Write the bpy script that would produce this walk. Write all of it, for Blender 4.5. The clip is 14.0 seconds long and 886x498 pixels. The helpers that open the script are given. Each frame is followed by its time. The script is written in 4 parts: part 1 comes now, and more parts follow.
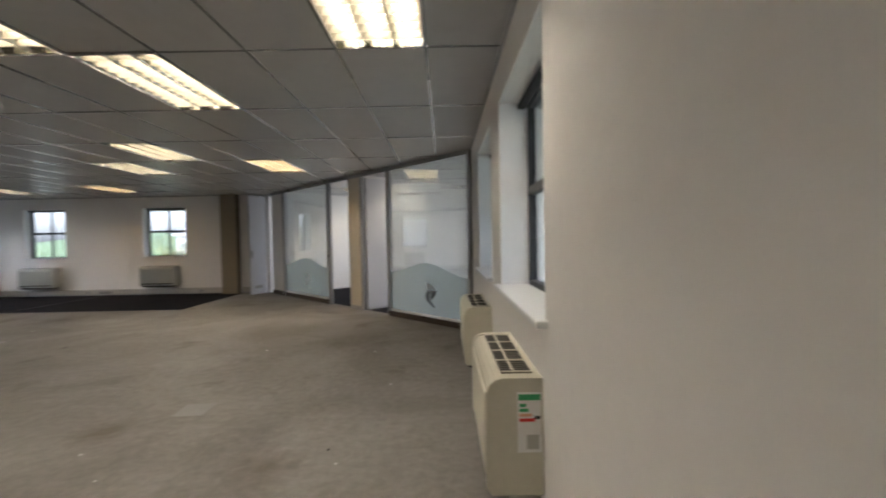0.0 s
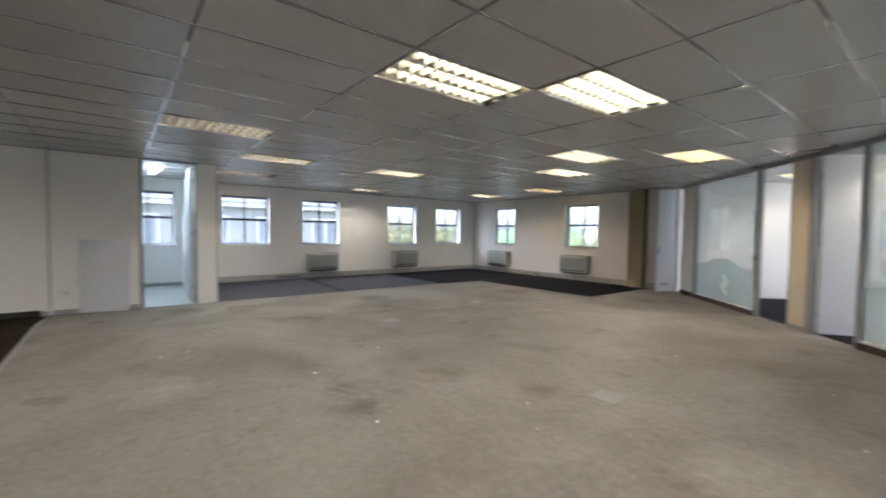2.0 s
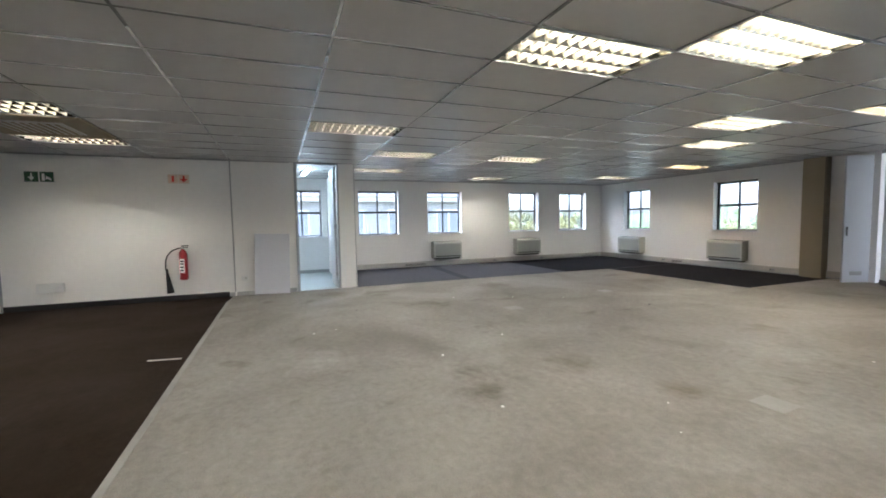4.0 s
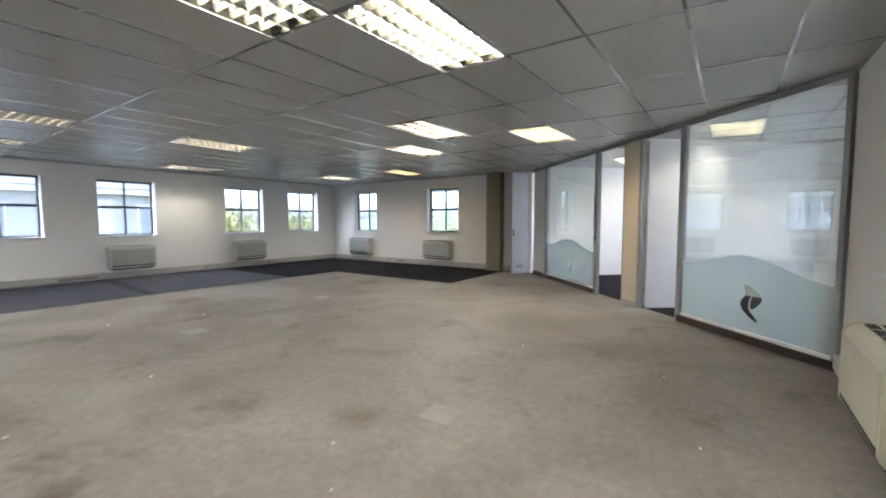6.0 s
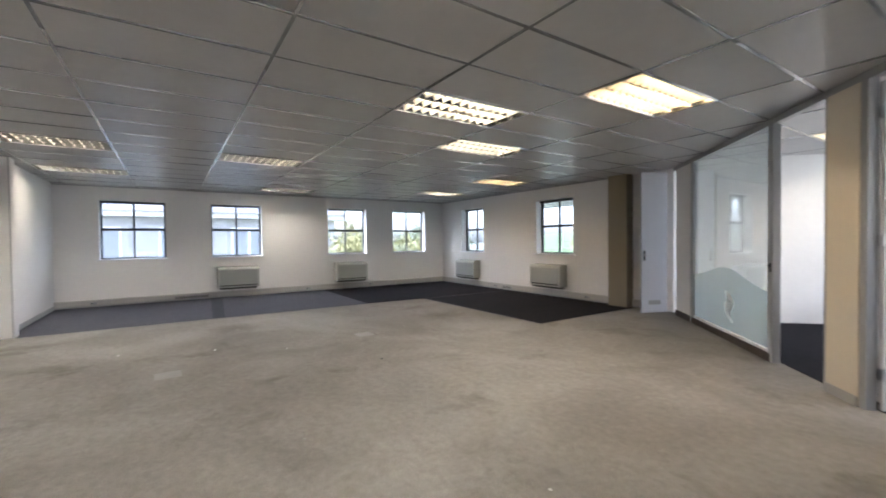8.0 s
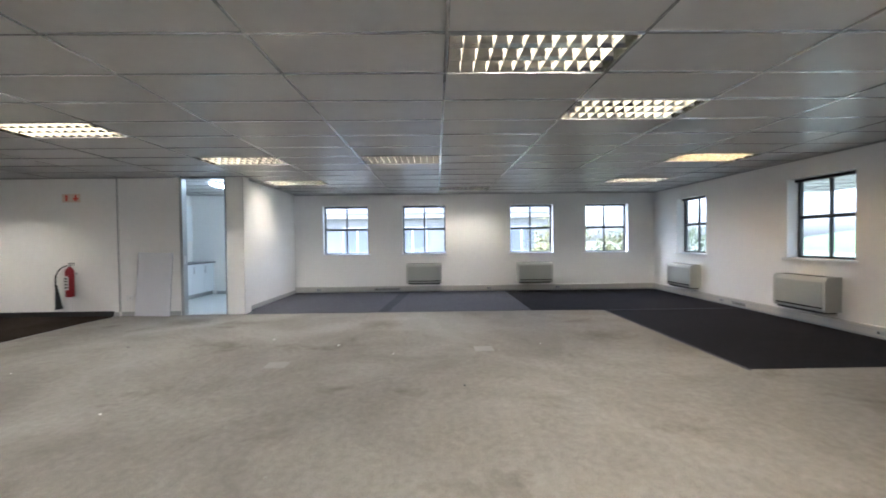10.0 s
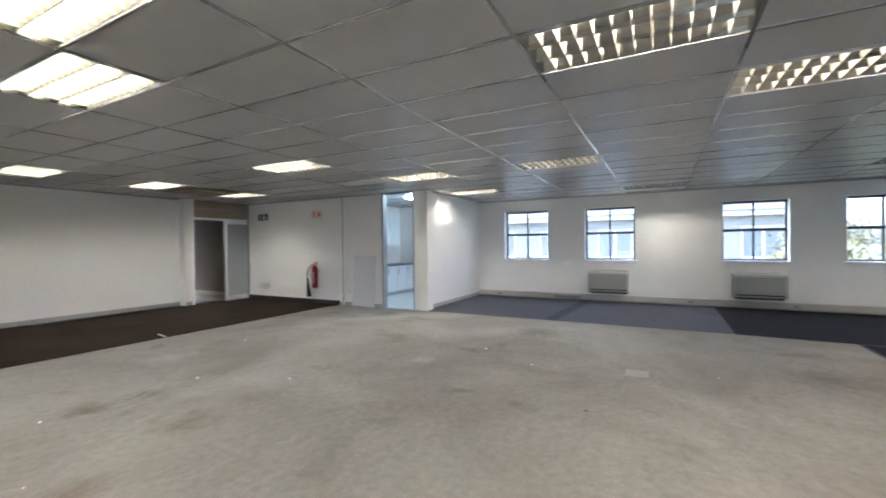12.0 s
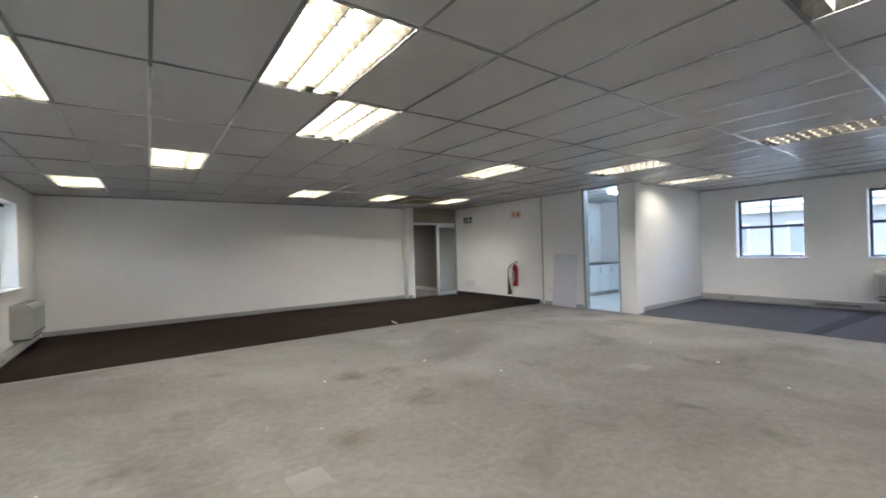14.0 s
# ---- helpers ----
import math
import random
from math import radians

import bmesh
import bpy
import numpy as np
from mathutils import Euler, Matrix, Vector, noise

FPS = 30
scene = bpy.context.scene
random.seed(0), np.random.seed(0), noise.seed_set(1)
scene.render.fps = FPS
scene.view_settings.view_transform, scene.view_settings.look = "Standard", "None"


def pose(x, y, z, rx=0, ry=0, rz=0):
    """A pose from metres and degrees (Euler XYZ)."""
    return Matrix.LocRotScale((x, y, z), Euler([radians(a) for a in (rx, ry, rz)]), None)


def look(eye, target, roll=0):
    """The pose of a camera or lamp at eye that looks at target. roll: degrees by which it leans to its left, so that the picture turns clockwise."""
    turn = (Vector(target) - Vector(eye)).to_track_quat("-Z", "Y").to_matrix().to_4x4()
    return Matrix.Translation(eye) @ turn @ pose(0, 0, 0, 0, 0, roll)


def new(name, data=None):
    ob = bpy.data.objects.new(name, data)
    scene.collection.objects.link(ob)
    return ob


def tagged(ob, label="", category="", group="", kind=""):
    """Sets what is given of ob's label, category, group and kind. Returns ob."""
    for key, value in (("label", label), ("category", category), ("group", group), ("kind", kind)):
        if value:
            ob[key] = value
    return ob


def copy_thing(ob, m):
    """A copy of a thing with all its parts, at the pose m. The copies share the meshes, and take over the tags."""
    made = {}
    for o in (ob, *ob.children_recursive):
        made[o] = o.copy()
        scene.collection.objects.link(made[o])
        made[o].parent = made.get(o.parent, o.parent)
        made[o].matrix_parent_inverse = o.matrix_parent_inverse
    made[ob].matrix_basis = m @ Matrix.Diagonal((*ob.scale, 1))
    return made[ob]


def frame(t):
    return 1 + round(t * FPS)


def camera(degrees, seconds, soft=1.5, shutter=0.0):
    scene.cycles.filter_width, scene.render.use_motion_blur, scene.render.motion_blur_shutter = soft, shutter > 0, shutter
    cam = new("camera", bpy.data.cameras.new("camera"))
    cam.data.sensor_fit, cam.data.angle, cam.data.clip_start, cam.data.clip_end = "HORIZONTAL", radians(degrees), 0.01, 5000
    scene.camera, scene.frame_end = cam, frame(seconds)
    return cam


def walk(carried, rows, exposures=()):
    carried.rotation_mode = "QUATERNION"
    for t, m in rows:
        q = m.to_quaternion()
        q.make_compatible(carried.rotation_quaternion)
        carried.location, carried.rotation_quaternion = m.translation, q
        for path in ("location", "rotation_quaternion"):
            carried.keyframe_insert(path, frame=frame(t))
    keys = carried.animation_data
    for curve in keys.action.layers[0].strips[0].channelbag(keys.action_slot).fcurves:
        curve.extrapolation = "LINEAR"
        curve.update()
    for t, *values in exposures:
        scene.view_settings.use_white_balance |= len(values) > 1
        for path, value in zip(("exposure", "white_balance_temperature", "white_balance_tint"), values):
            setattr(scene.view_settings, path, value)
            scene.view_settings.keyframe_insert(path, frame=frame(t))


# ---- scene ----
cam = camera(94.1, 14.0, 1.8, 0.4)
PATH = [
    (0, (0.13, 0.903, 1.374), (0.128, 2.902, 1.325), -1.1),
    (0.5, (0.033, 0.911, 1.405), (-0.425, 2.857, 1.335), -0.6),
    (1, (0.020, 0.898, 1.422), (-0.850, 2.698, 1.347), 0.5),
    (1.5, (-0.033, 0.943, 1.415), (-1.277, 2.508, 1.341), 0.4),
    (2, (-0.038, 0.883, 1.424), (-1.608, 2.12, 1.347), 0.8),
    (2.5, (-0.058, 0.854, 1.418), (-1.866, 1.705, 1.34), 0.8),
    (5, (-0.05, 0.958, 1.398), (-1.908, 1.683, 1.258), -1.2),
    (5.5, (-0.168, 1.353, 1.355), (-1.711, 2.615, 1.182), -1.0),
    (6, (-0.296, 1.939, 1.377), (-1.439, 3.575, 1.241), -0.1),
    (6.5, (-0.407, 2.531, 1.41), (-1.531, 4.184, 1.344), -0.2),
    (7, (-0.477, 3.146, 1.414), (-1.747, 4.69, 1.352), -0.5),
    (7.5, (-0.495, 3.738, 1.405), (-1.973, 5.086, 1.358), -0.5),
    (8, (-0.581, 4.375, 1.377), (-2.249, 5.478, 1.339), -0.6),
    (8.5, (-0.636, 4.86, 1.389), (-2.461, 5.676, 1.344), -0.7),
    (11, (-1.277, 6.857, 1.411), (-3.226, 6.407, 1.38), -0.4),
    (11.5, (-1.284, 7.031, 1.456), (-3.158, 6.333, 1.428), -0.4),
    (12, (-1.278, 7.018, 1.455), (-3.043, 6.078, 1.437), -0.6),
    (12.5, (-1.253, 6.951, 1.435), (-2.878, 5.785, 1.428), -0.7),
    (13, (-1.204, 6.969, 1.428), (-2.651, 5.589, 1.43), -1.1),
    (13.5, (-1.154, 6.927, 1.431), (-2.44, 5.396, 1.434), -1.3),
    (14, (-1.152, 6.932, 1.448), (-2.316, 5.306, 1.446), -1.7),
]
walk(cam, [(t, look(eye, target, roll)) for t, eye, target, roll in PATH], [(0.0, 3.5, 6000, 19), (0.5, 3.65, 5800, 18), (1.5, 3.9, 5750, 17), (2.5, 4.2, 5750, 17), (5.0, 4.35, 5500, 14), (7.0, 4.2, 5650, 18), (8.5, 4.25, 5700, 19), (11.0, 4.42, 5420, 16), (13.0, 4.32, 5420, 17), (14.0, 4.32, 5420, 17)])

# ---- world, exposure ----
world = bpy.data.worlds.new("overcast")
scene.world = world
world.use_nodes = True
wn = world.node_tree.nodes
sky = wn.new("ShaderNodeTexSky")
sky.sky_type, sky.sun_disc = 'NISHITA', False
sky.sun_elevation, sky.sun_rotation, sky.dust_density, sky.air_density = radians(48), radians(200), 4.0, 1.0
desat = wn.new("ShaderNodeHueSaturation")
desat.inputs["Saturation"].default_value = 0.35
world.node_tree.links.new(sky.outputs[0], desat.inputs["Color"])
world.node_tree.links.new(desat.outputs[0], wn["Background"].inputs["Color"])
wn["Background"].inputs["Strength"].default_value = 0.15
sun = new("sun", bpy.data.lights.new("sun", "SUN"))
sun.data.energy, sun.data.angle, sun.data.color = 0.7, radians(25), (1.0, 0.96, 0.9)
sun.matrix_world = look((6, -16, 20), (0, 0, 0))
TUBE = 4.2  # brightness of the fluorescent tubes


# ---- area lamps added in the wing's unseen openings, standing in for sky light ----
P0, PANG = (0.469, 7.077), math.degrees(math.atan2(0.7096, -0.7049))
PART = pose(P0[0], P0[1], 0, 0, 0, PANG)  # partition: local x along it from the east wall, local y into the room
for x0, x1, z0, z1 in ((-0.3, 1.9, 0.4, 2.55), (3.4, 5.9, 0.6, 2.5), (6.5, 8.1, 0.6, 2.5)):
    lamp = new("window_sky", bpy.data.lights.new("window_sky", "AREA"))
    lamp.data.shape, lamp.data.size, lamp.data.size_y = "RECTANGLE", x1 - x0, z1 - z0
    lamp.data.energy, lamp.data.color = 1.7, (0.97, 0.99, 1.0)
    lamp.matrix_world = PART @ pose((x0 + x1) / 2, -3.66, (z0 + z1) / 2, 90, 0, 0)

# ---- materials ----


def mat(name, color, rough=0.6, metal=0.0, vary=0.08, scale=6.0, bump=0.0, bump_scale=60.0, spec=0.5):
    """A painted or moulded surface with variation at two scales and fine relief."""
    m = bpy.data.materials.new(name)
    m.use_nodes = True
    n, l = m.node_tree.nodes, m.node_tree.links
    b = n["Principled BSDF"]
    b.inputs["Roughness"].default_value, b.inputs["Metallic"].default_value = rough, metal
    b.inputs["Specular IOR Level"].default_value = spec
    co = n.new("ShaderNodeTexCoord")
    big, fine = n.new("ShaderNodeTexNoise"), n.new("ShaderNodeTexNoise")
    big.inputs["Scale"].default_value, fine.inputs["Scale"].default_value = scale * 0.2, scale * 4
    big.inputs["Detail"].default_value = fine.inputs["Detail"].default_value = 4
    l.new(co.outputs["Object"], big.inputs["Vector"]), l.new(co.outputs["Object"], fine.inputs["Vector"])
    add = n.new("ShaderNodeMath")
    add.operation = "ADD"
    l.new(big.outputs["Fac"], add.inputs[0]), l.new(fine.outputs["Fac"], add.inputs[1])
    rng = n.new("ShaderNodeMapRange")
    rng.inputs["From Min"].default_value, rng.inputs["From Max"].default_value = 0.6, 1.4
    rng.inputs["To Min"].default_value, rng.inputs["To Max"].default_value = 1 - vary, 1 + vary
    l.new(add.outputs[0], rng.inputs["Value"])
    mul = n.new("ShaderNodeVectorMath")
    mul.operation = "SCALE"
    mul.inputs[0].default_value = color
    l.new(rng.outputs[0], mul.inputs["Scale"])
    l.new(mul.outputs[0], b.inputs["Base Color"])
    if bump:
        bn, bp = n.new("ShaderNodeTexNoise"), n.new("ShaderNodeBump")
        bn.inputs["Scale"].default_value, bp.inputs["Strength"].default_value = bump_scale, bump
        bp.inputs["Distance"].default_value = 0.01
        l.new(co.outputs["Object"], bn.inputs["Vector"]), l.new(bn.outputs["Fac"], bp.inputs["Height"])
        l.new(bp.outputs[0], b.inputs["Normal"])
    return m


def carpet(name, color, dark, pale, stain=0.5, spots=()):
    """Low loop-pile carpet: tufts, broad soiling, and dark blotches."""
    m = bpy.data.materials.new(name)
    m.use_nodes = True
    n, l = m.node_tree.nodes, m.node_tree.links
    b = n["Principled BSDF"]
    b.inputs["Roughness"].default_value, b.inputs["Specular IOR Level"].default_value = 0.95, 0.04
    co = n.new("ShaderNodeTexCoord")

    def noise_at(scale, detail, rough=0.55, distort=0.0):
        t = n.new("ShaderNodeTexNoise")
        t.inputs["Scale"].default_value, t.inputs["Detail"].default_value = scale, detail
        t.inputs["Roughness"].default_value, t.inputs["Distortion"].default_value = rough, distort
        l.new(co.outputs["Object"], t.inputs["Vector"])
        return t

    def ramp(src, a, bb, lo, hi):
        r = n.new("ShaderNodeMapRange")
        r.inputs["From Min"].default_value, r.inputs["From Max"].default_value = a, bb
        r.inputs["To Min"].default_value, r.inputs["To Max"].default_value = lo, hi
        l.new(src, r.inputs["Value"])
        return r.outputs[0]

    def mixc(fac, a, bb):
        x = n.new("ShaderNodeMix")
        x.data_type = "RGBA"
        l.new(fac, x.inputs["Factor"])
        for sock, v in ((x.inputs["A"], a), (x.inputs["B"], bb)):
            if isinstance(v, tuple):
                sock.default_value = (*v, 1)
            else:
                l.new(v, sock)
        return x.outputs["Result"]
    broad = noise_at(0.55, 5, 0.6, 0.6)
    blot = noise_at(1.3, 6, 0.65, 0.4)
    mid = noise_at(14, 6, 0.75)
    tuft = noise_at(160, 2, 0.7)
    c = mixc(ramp(broad.outputs["Fac"], 0.35, 0.68, 0, 0.75), color, pale)
    c = mixc(ramp(blot.outputs["Fac"], 0.58, 0.74, 0, stain), c, dark)
    for sx, sy, rad, force, tone in spots:
        dist, wob = n.new("ShaderNodeVectorMath"), n.new("ShaderNodeMath")
        dist.operation, wob.operation = "DISTANCE", "MULTIPLY_ADD"
        dist.inputs[1].default_value = (sx, sy, 0)
        l.new(co.outputs["Object"], dist.inputs[0])
        ragged = noise_at(4.5, 5, 0.7, 0.8)
        l.new(ragged.outputs["Fac"], wob.inputs[0]), l.new(dist.outputs["Value"], wob.inputs[2])
        wob.inputs[1].default_value = rad * 1.8
        c = mixc(ramp(wob.outputs[0], rad * 1.75, rad * 0.95, 0, force), c, tone)
    sc = n.new("ShaderNodeVectorMath")
    sc.operation = "SCALE"
    l.new(c, sc.inputs[0])
    s = n.new("ShaderNodeMath")
    s.operation = "MULTIPLY"
    l.new(ramp(mid.outputs["Fac"], 0.3, 0.7, 0.84, 1.16), s.inputs[0])
    l.new(ramp(tuft.outputs["Fac"], 0.25, 0.75, 0.75, 1.25), s.inputs[1])
    l.new(s.outputs[0], sc.inputs["Scale"])
    l.new(sc.outputs[0], b.inputs["Base Color"])
    bp = n.new("ShaderNodeBump")
    bp.inputs["Strength"].default_value, bp.inputs["Distance"].default_value = 0.5, 0.006
    l.new(tuft.outputs["Fac"], bp.inputs["Height"]), l.new(bp.outputs[0], b.inputs["Normal"])
    return m


def glass(name, tint, milk=0.0, milk_color=(0.8, 0.9, 0.9), facing=0.04, gloss_rough=0.0):
    """A thin pane: clear (and partly milky) with mirror gloss by Fresnel."""
    m = bpy.data.materials.new(name)
    m.use_nodes = True
    n, l = m.node_tree.nodes, m.node_tree.links
    n.remove(n["Principled BSDF"])
    tr, gl, fr, mx, pw5, mad = (n.new("ShaderNode" + k) for k in ("BsdfTransparent", "BsdfGlossy", "LayerWeight", "MixShader", "Math", "Math"))
    tr.inputs["Color"].default_value = (*tint, 1)
    gl.inputs["Roughness"].default_value = gloss_rough
    gl.inputs["Color"].default_value = (1, 1, 1, 1)
    fr.inputs["Blend"].default_value = 0.5
    pw5.operation, mad.operation = "POWER", "MULTIPLY_ADD"
    pw5.inputs[1].default_value, mad.inputs[1].default_value, mad.inputs[2].default_value = 5.0, 1 - facing, facing
    l.new(fr.outputs["Facing"], pw5.inputs[0]), l.new(pw5.outputs[0], mad.inputs[0])
    base = tr.outputs[0]
    if milk:
        df, tl, ad, mm = (n.new("ShaderNode" + k) for k in ("BsdfDiffuse", "BsdfTranslucent", "MixShader", "MixShader"))
        df.inputs["Color"].default_value = tl.inputs["Color"].default_value = (*milk_color, 1)
        ad.inputs[0].default_value, mm.inputs[0].default_value = 0.45, milk
        l.new(df.outputs[0], ad.inputs[1]), l.new(tl.outputs[0], ad.inputs[2])
        l.new(base, mm.inputs[1]), l.new(ad.outputs[0], mm.inputs[2])
        base = mm.outputs[0]
    l.new(mad.outputs[0], mx.inputs[0]), l.new(base, mx.inputs[1]), l.new(gl.outputs[0], mx.inputs[2])
    l.new(mx.outputs[0], n["Material Output"].inputs["Surface"])
    return m


def glow(name, color, strength):
    m = bpy.data.materials.new(name)
    m.use_nodes = True
    b = m.node_tree.nodes["Principled BSDF"]
    b.inputs["Base Color"].default_value = (*color, 1)
    b.inputs["Emission Color"].default_value = (*color, 1)
    b.inputs["Emission Strength"].default_value = strength
    return m


M_WALL = mat("wall_paint", (0.83, 0.815, 0.79), 0.75, vary=0.03, scale=3, bump=0.05, bump_scale=90)
M_REVEAL = mat("white_gloss_paint", (0.82, 0.83, 0.84), 0.4, vary=0.02)
M_SKIRT = mat("grey_skirting", (0.38, 0.38, 0.375), 0.5, vary=0.08)
M_TRUNK = mat("cream_trunking", (0.52, 0.50, 0.455), 0.45, vary=0.06)
M_BLACK = mat("black_skirting", (0.012, 0.012, 0.013), 0.5)
M_TILE = mat("ceiling_tile", (0.45, 0.442, 0.432), 0.36, vary=0.06, scale=2, bump=0.10, bump_scale=120, spec=0.6)
M_TBAR = mat("t_bar", (0.50, 0.50, 0.50), 0.19, 0.65, vary=0.04, spec=0.8)
M_FLOOR = carpet("worn_grey_carpet", (0.208, 0.197, 0.18), (0.085, 0.068, 0.05), (0.335, 0.327, 0.31), 0.5,
                 [(-3.05, 2.4, 0.27, 0.6, (0.07, 0.05, 0.032)), (-3.3, 3.5, 0.4, 0.5, (0.10, 0.078, 0.05)), (-2.4, 3.9, 0.28, 0.5, (0.12, 0.09, 0.06)), (-8.5, 1.75, 0.5, 0.55, (0.11, 0.085, 0.06)),
                  (-8.0, 5.2, 0.55, 0.5, (0.11, 0.09, 0.07)), (-7.0, 8.6, 0.6, 0.5, (0.12, 0.10, 0.08)), (-1.0, 3.4, 0.3, 0.5, (0.11, 0.085, 0.06)), (-4.4, 1.2, 0.5, 0.45, (0.42, 0.41, 0.395)), (-2.6, 5.6, 0.7, 0.45, (0.42, 0.41, 0.395))])
M_DARK = carpet("dark_brown_carpet", (0.024, 0.017, 0.0125), (0.013, 0.009, 0.007), (0.04, 0.031, 0.026), 0.5)
M_BLUE = carpet("blue_grey_carpet", (0.085, 0.088, 0.105), (0.05, 0.05, 0.062), (0.10, 0.104, 0.122), 0.4)
M_SEAM = carpet("dark_blue_grey_carpet", (0.055, 0.057, 0.07), (0.04, 0.04, 0.05), (0.075, 0.078, 0.09), 0.4)
M_NAVY = carpet("charcoal_carpet", (0.018, 0.018, 0.022), (0.012, 0.012, 0.015), (0.026, 0.026, 0.031), 0.4)
M_FRAME = mat("dark_window_frame", (0.025, 0.027, 0.03), 0.4)
M_BLIND = mat("dark_blind", (0.03, 0.028, 0.027), 0.7)
M_PANE = glass("clear_pane", (0.70, 0.74, 0.76))
M_GLASS = glass("tinted_partition_glass", (0.96, 0.985, 0.98), 0.24, (0.84, 0.89, 0.89), 0.18)
M_FROST = glass("frosted_film", (0.90, 0.95, 0.95), 0.45, (0.76, 0.815, 0.815), 0.05, 0.05)
M_MARK = glass("white_film", (0.9, 0.9, 0.9), 0.9, (0.92, 0.93, 0.93), 0.03, 0.1)
M_ALU = mat("grey_partition_frame", (0.36, 0.365, 0.37), 0.4, 0.3, vary=0.04)
M_PLINTH = mat("brown_plinth", (0.055, 0.042, 0.034), 0.6)
M_POST = mat("cream_post", (0.66, 0.61, 0.50), 0.6, vary=0.03)
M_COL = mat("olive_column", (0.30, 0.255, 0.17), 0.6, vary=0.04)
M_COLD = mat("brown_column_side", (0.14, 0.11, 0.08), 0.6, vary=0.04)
M_DOOR = mat("grey_door", (0.60, 0.62, 0.66), 0.45, vary=0.02)
M_WDOOR = mat("white_door", (0.72, 0.72, 0.73), 0.45, vary=0.02)
M_STEEL = mat("satin_steel", (0.6, 0.6, 0.6), 0.3, 1.0)
M_FCU = mat("grey_green_casing", (0.46, 0.465, 0.42), 0.45, vary=0.04)
M_PANEL = mat("grey_green_panel", (0.36, 0.37, 0.335), 0.4, vary=0.05)
M_FCUE = mat("cream_casing", (0.60, 0.575, 0.47), 0.45, vary=0.05)
M_GRILLE = mat("brown_grille", (0.13, 0.115, 0.095), 0.5)
M_HOUSE = mat("light_housing", (0.20, 0.195, 0.16), 0.18, 1.0)
M_MIRROR = mat("mirror_reflector", (0.62, 0.62, 0.60), 0.13, 1.0, vary=0.04)
M_BLADE = mat("louvre_blade", (0.37, 0.34, 0.265), 0.35, 0.1, vary=0.03)
M_TUBE = glow("fluorescent_tube", (1.0, 0.88, 0.65), TUBE)
M_WARM = glow("warm_fluorescent_tube", (1.0, 0.73, 0.40), TUBE)
M_COOL = glow("cool_lamp", (0.78, 0.97, 1.0), 2.6)
M_RED = mat("red_enamel", (0.30, 0.010, 0.017), 0.3)
M_RUB = mat("black_rubber", (0.015, 0.015, 0.016), 0.6)
M_WHITE = mat("white_plastic", (0.75, 0.75, 0.74), 0.45, vary=0.02)
M_LABEL = mat("paper_label", (0.8, 0.8, 0.78), 0.6, vary=0.02)
M_GREEN = mat("sign_green", (0.015, 0.07, 0.04), 0.5)
M_EGREEN = mat("label_green", (0.05, 0.4, 0.15), 0.5)
M_ORANGE = mat("sign_orange", (0.72, 0.42, 0.28), 0.5)
M_FADED = mat("faded_sign", (0.74, 0.58, 0.48), 0.5)
M_SRED = mat("sign_red", (0.65, 0.04, 0.03), 0.5)
M_BOARD = mat("pale_board", (0.64, 0.645, 0.69), 0.6, vary=0.03)
M_HOOK = mat("dark_grey_vinyl", (0.07, 0.075, 0.08), 0.5)
M_CAB = mat("white_laminate", (0.78, 0.80, 0.81), 0.3, vary=0.02)
M_TOP = mat("black_worktop_edge", (0.03, 0.03, 0.033), 0.3)
M_KTILE = mat("kitchen_floor_tile", (0.68, 0.71, 0.70), 0.25, vary=0.05)
M_TAUPE = mat("lobby_paint", (0.32, 0.265, 0.20), 0.7, vary=0.03)
M_LOBBY = mat("lobby_floor", (0.27, 0.235, 0.18), 0.5)
M_VENT = mat("beige_cassette", (0.22, 0.17, 0.09), 0.5, vary=0.1)
M_FACADE = mat("white_render", (0.36, 0.35, 0.34), 0.8, vary=0.04, scale=1)
M_FWIN = mat("far_window", (0.26, 0.275, 0.295), 0.25)
M_ROOF = mat("grey_roof", (0.12, 0.12, 0.13), 0.7)
M_GROUND = mat("lawn_and_yard", (0.12, 0.127, 0.095), 0.9, vary=0.3, scale=0.3)
M_HILL = mat("far_hillside", (0.06, 0.09, 0.04), 0.9, vary=0.4, scale=0.1)
M_LEAF = mat("leaves_green", (0.095, 0.12, 0.06), 0.6, vary=0.35, scale=2)
M_LEAFY = mat("leaves_yellow_green", (0.17, 0.16, 0.055), 0.6, vary=0.35, scale=2)
M_BARK = mat("bark", (0.10, 0.075, 0.05), 0.9, vary=0.2)
M_PALE = mat("pale_carpet_patch", (0.285, 0.28, 0.27), 0.85, vary=0.12, scale=20)

# ---- mesh helpers ----


def box(bm, x0, x1, y0, y1, z0, z1, bevel=0.0, m=None):
    r = bmesh.ops.create_cube(bm, size=1, matrix=Matrix.LocRotScale(((x0 + x1) / 2, (y0 + y1) / 2, (z0 + z1) / 2), None, (abs(x1 - x0), abs(y1 - y0), abs(z1 - z0))))
    vs = r["verts"]
    if bevel:
        es = list({e for v in vs for e in v.link_edges})
        vs = list({v for f in bmesh.ops.bevel(bm, geom=es, offset=bevel, segments=2, affect="EDGES", profile=0.5)["faces"] for v in f.verts})
    if m is not None:
        bmesh.ops.transform(bm, matrix=m, verts=vs)
    return bm


def B(*a, **k):
    return box(bmesh.new(), *a, **k)


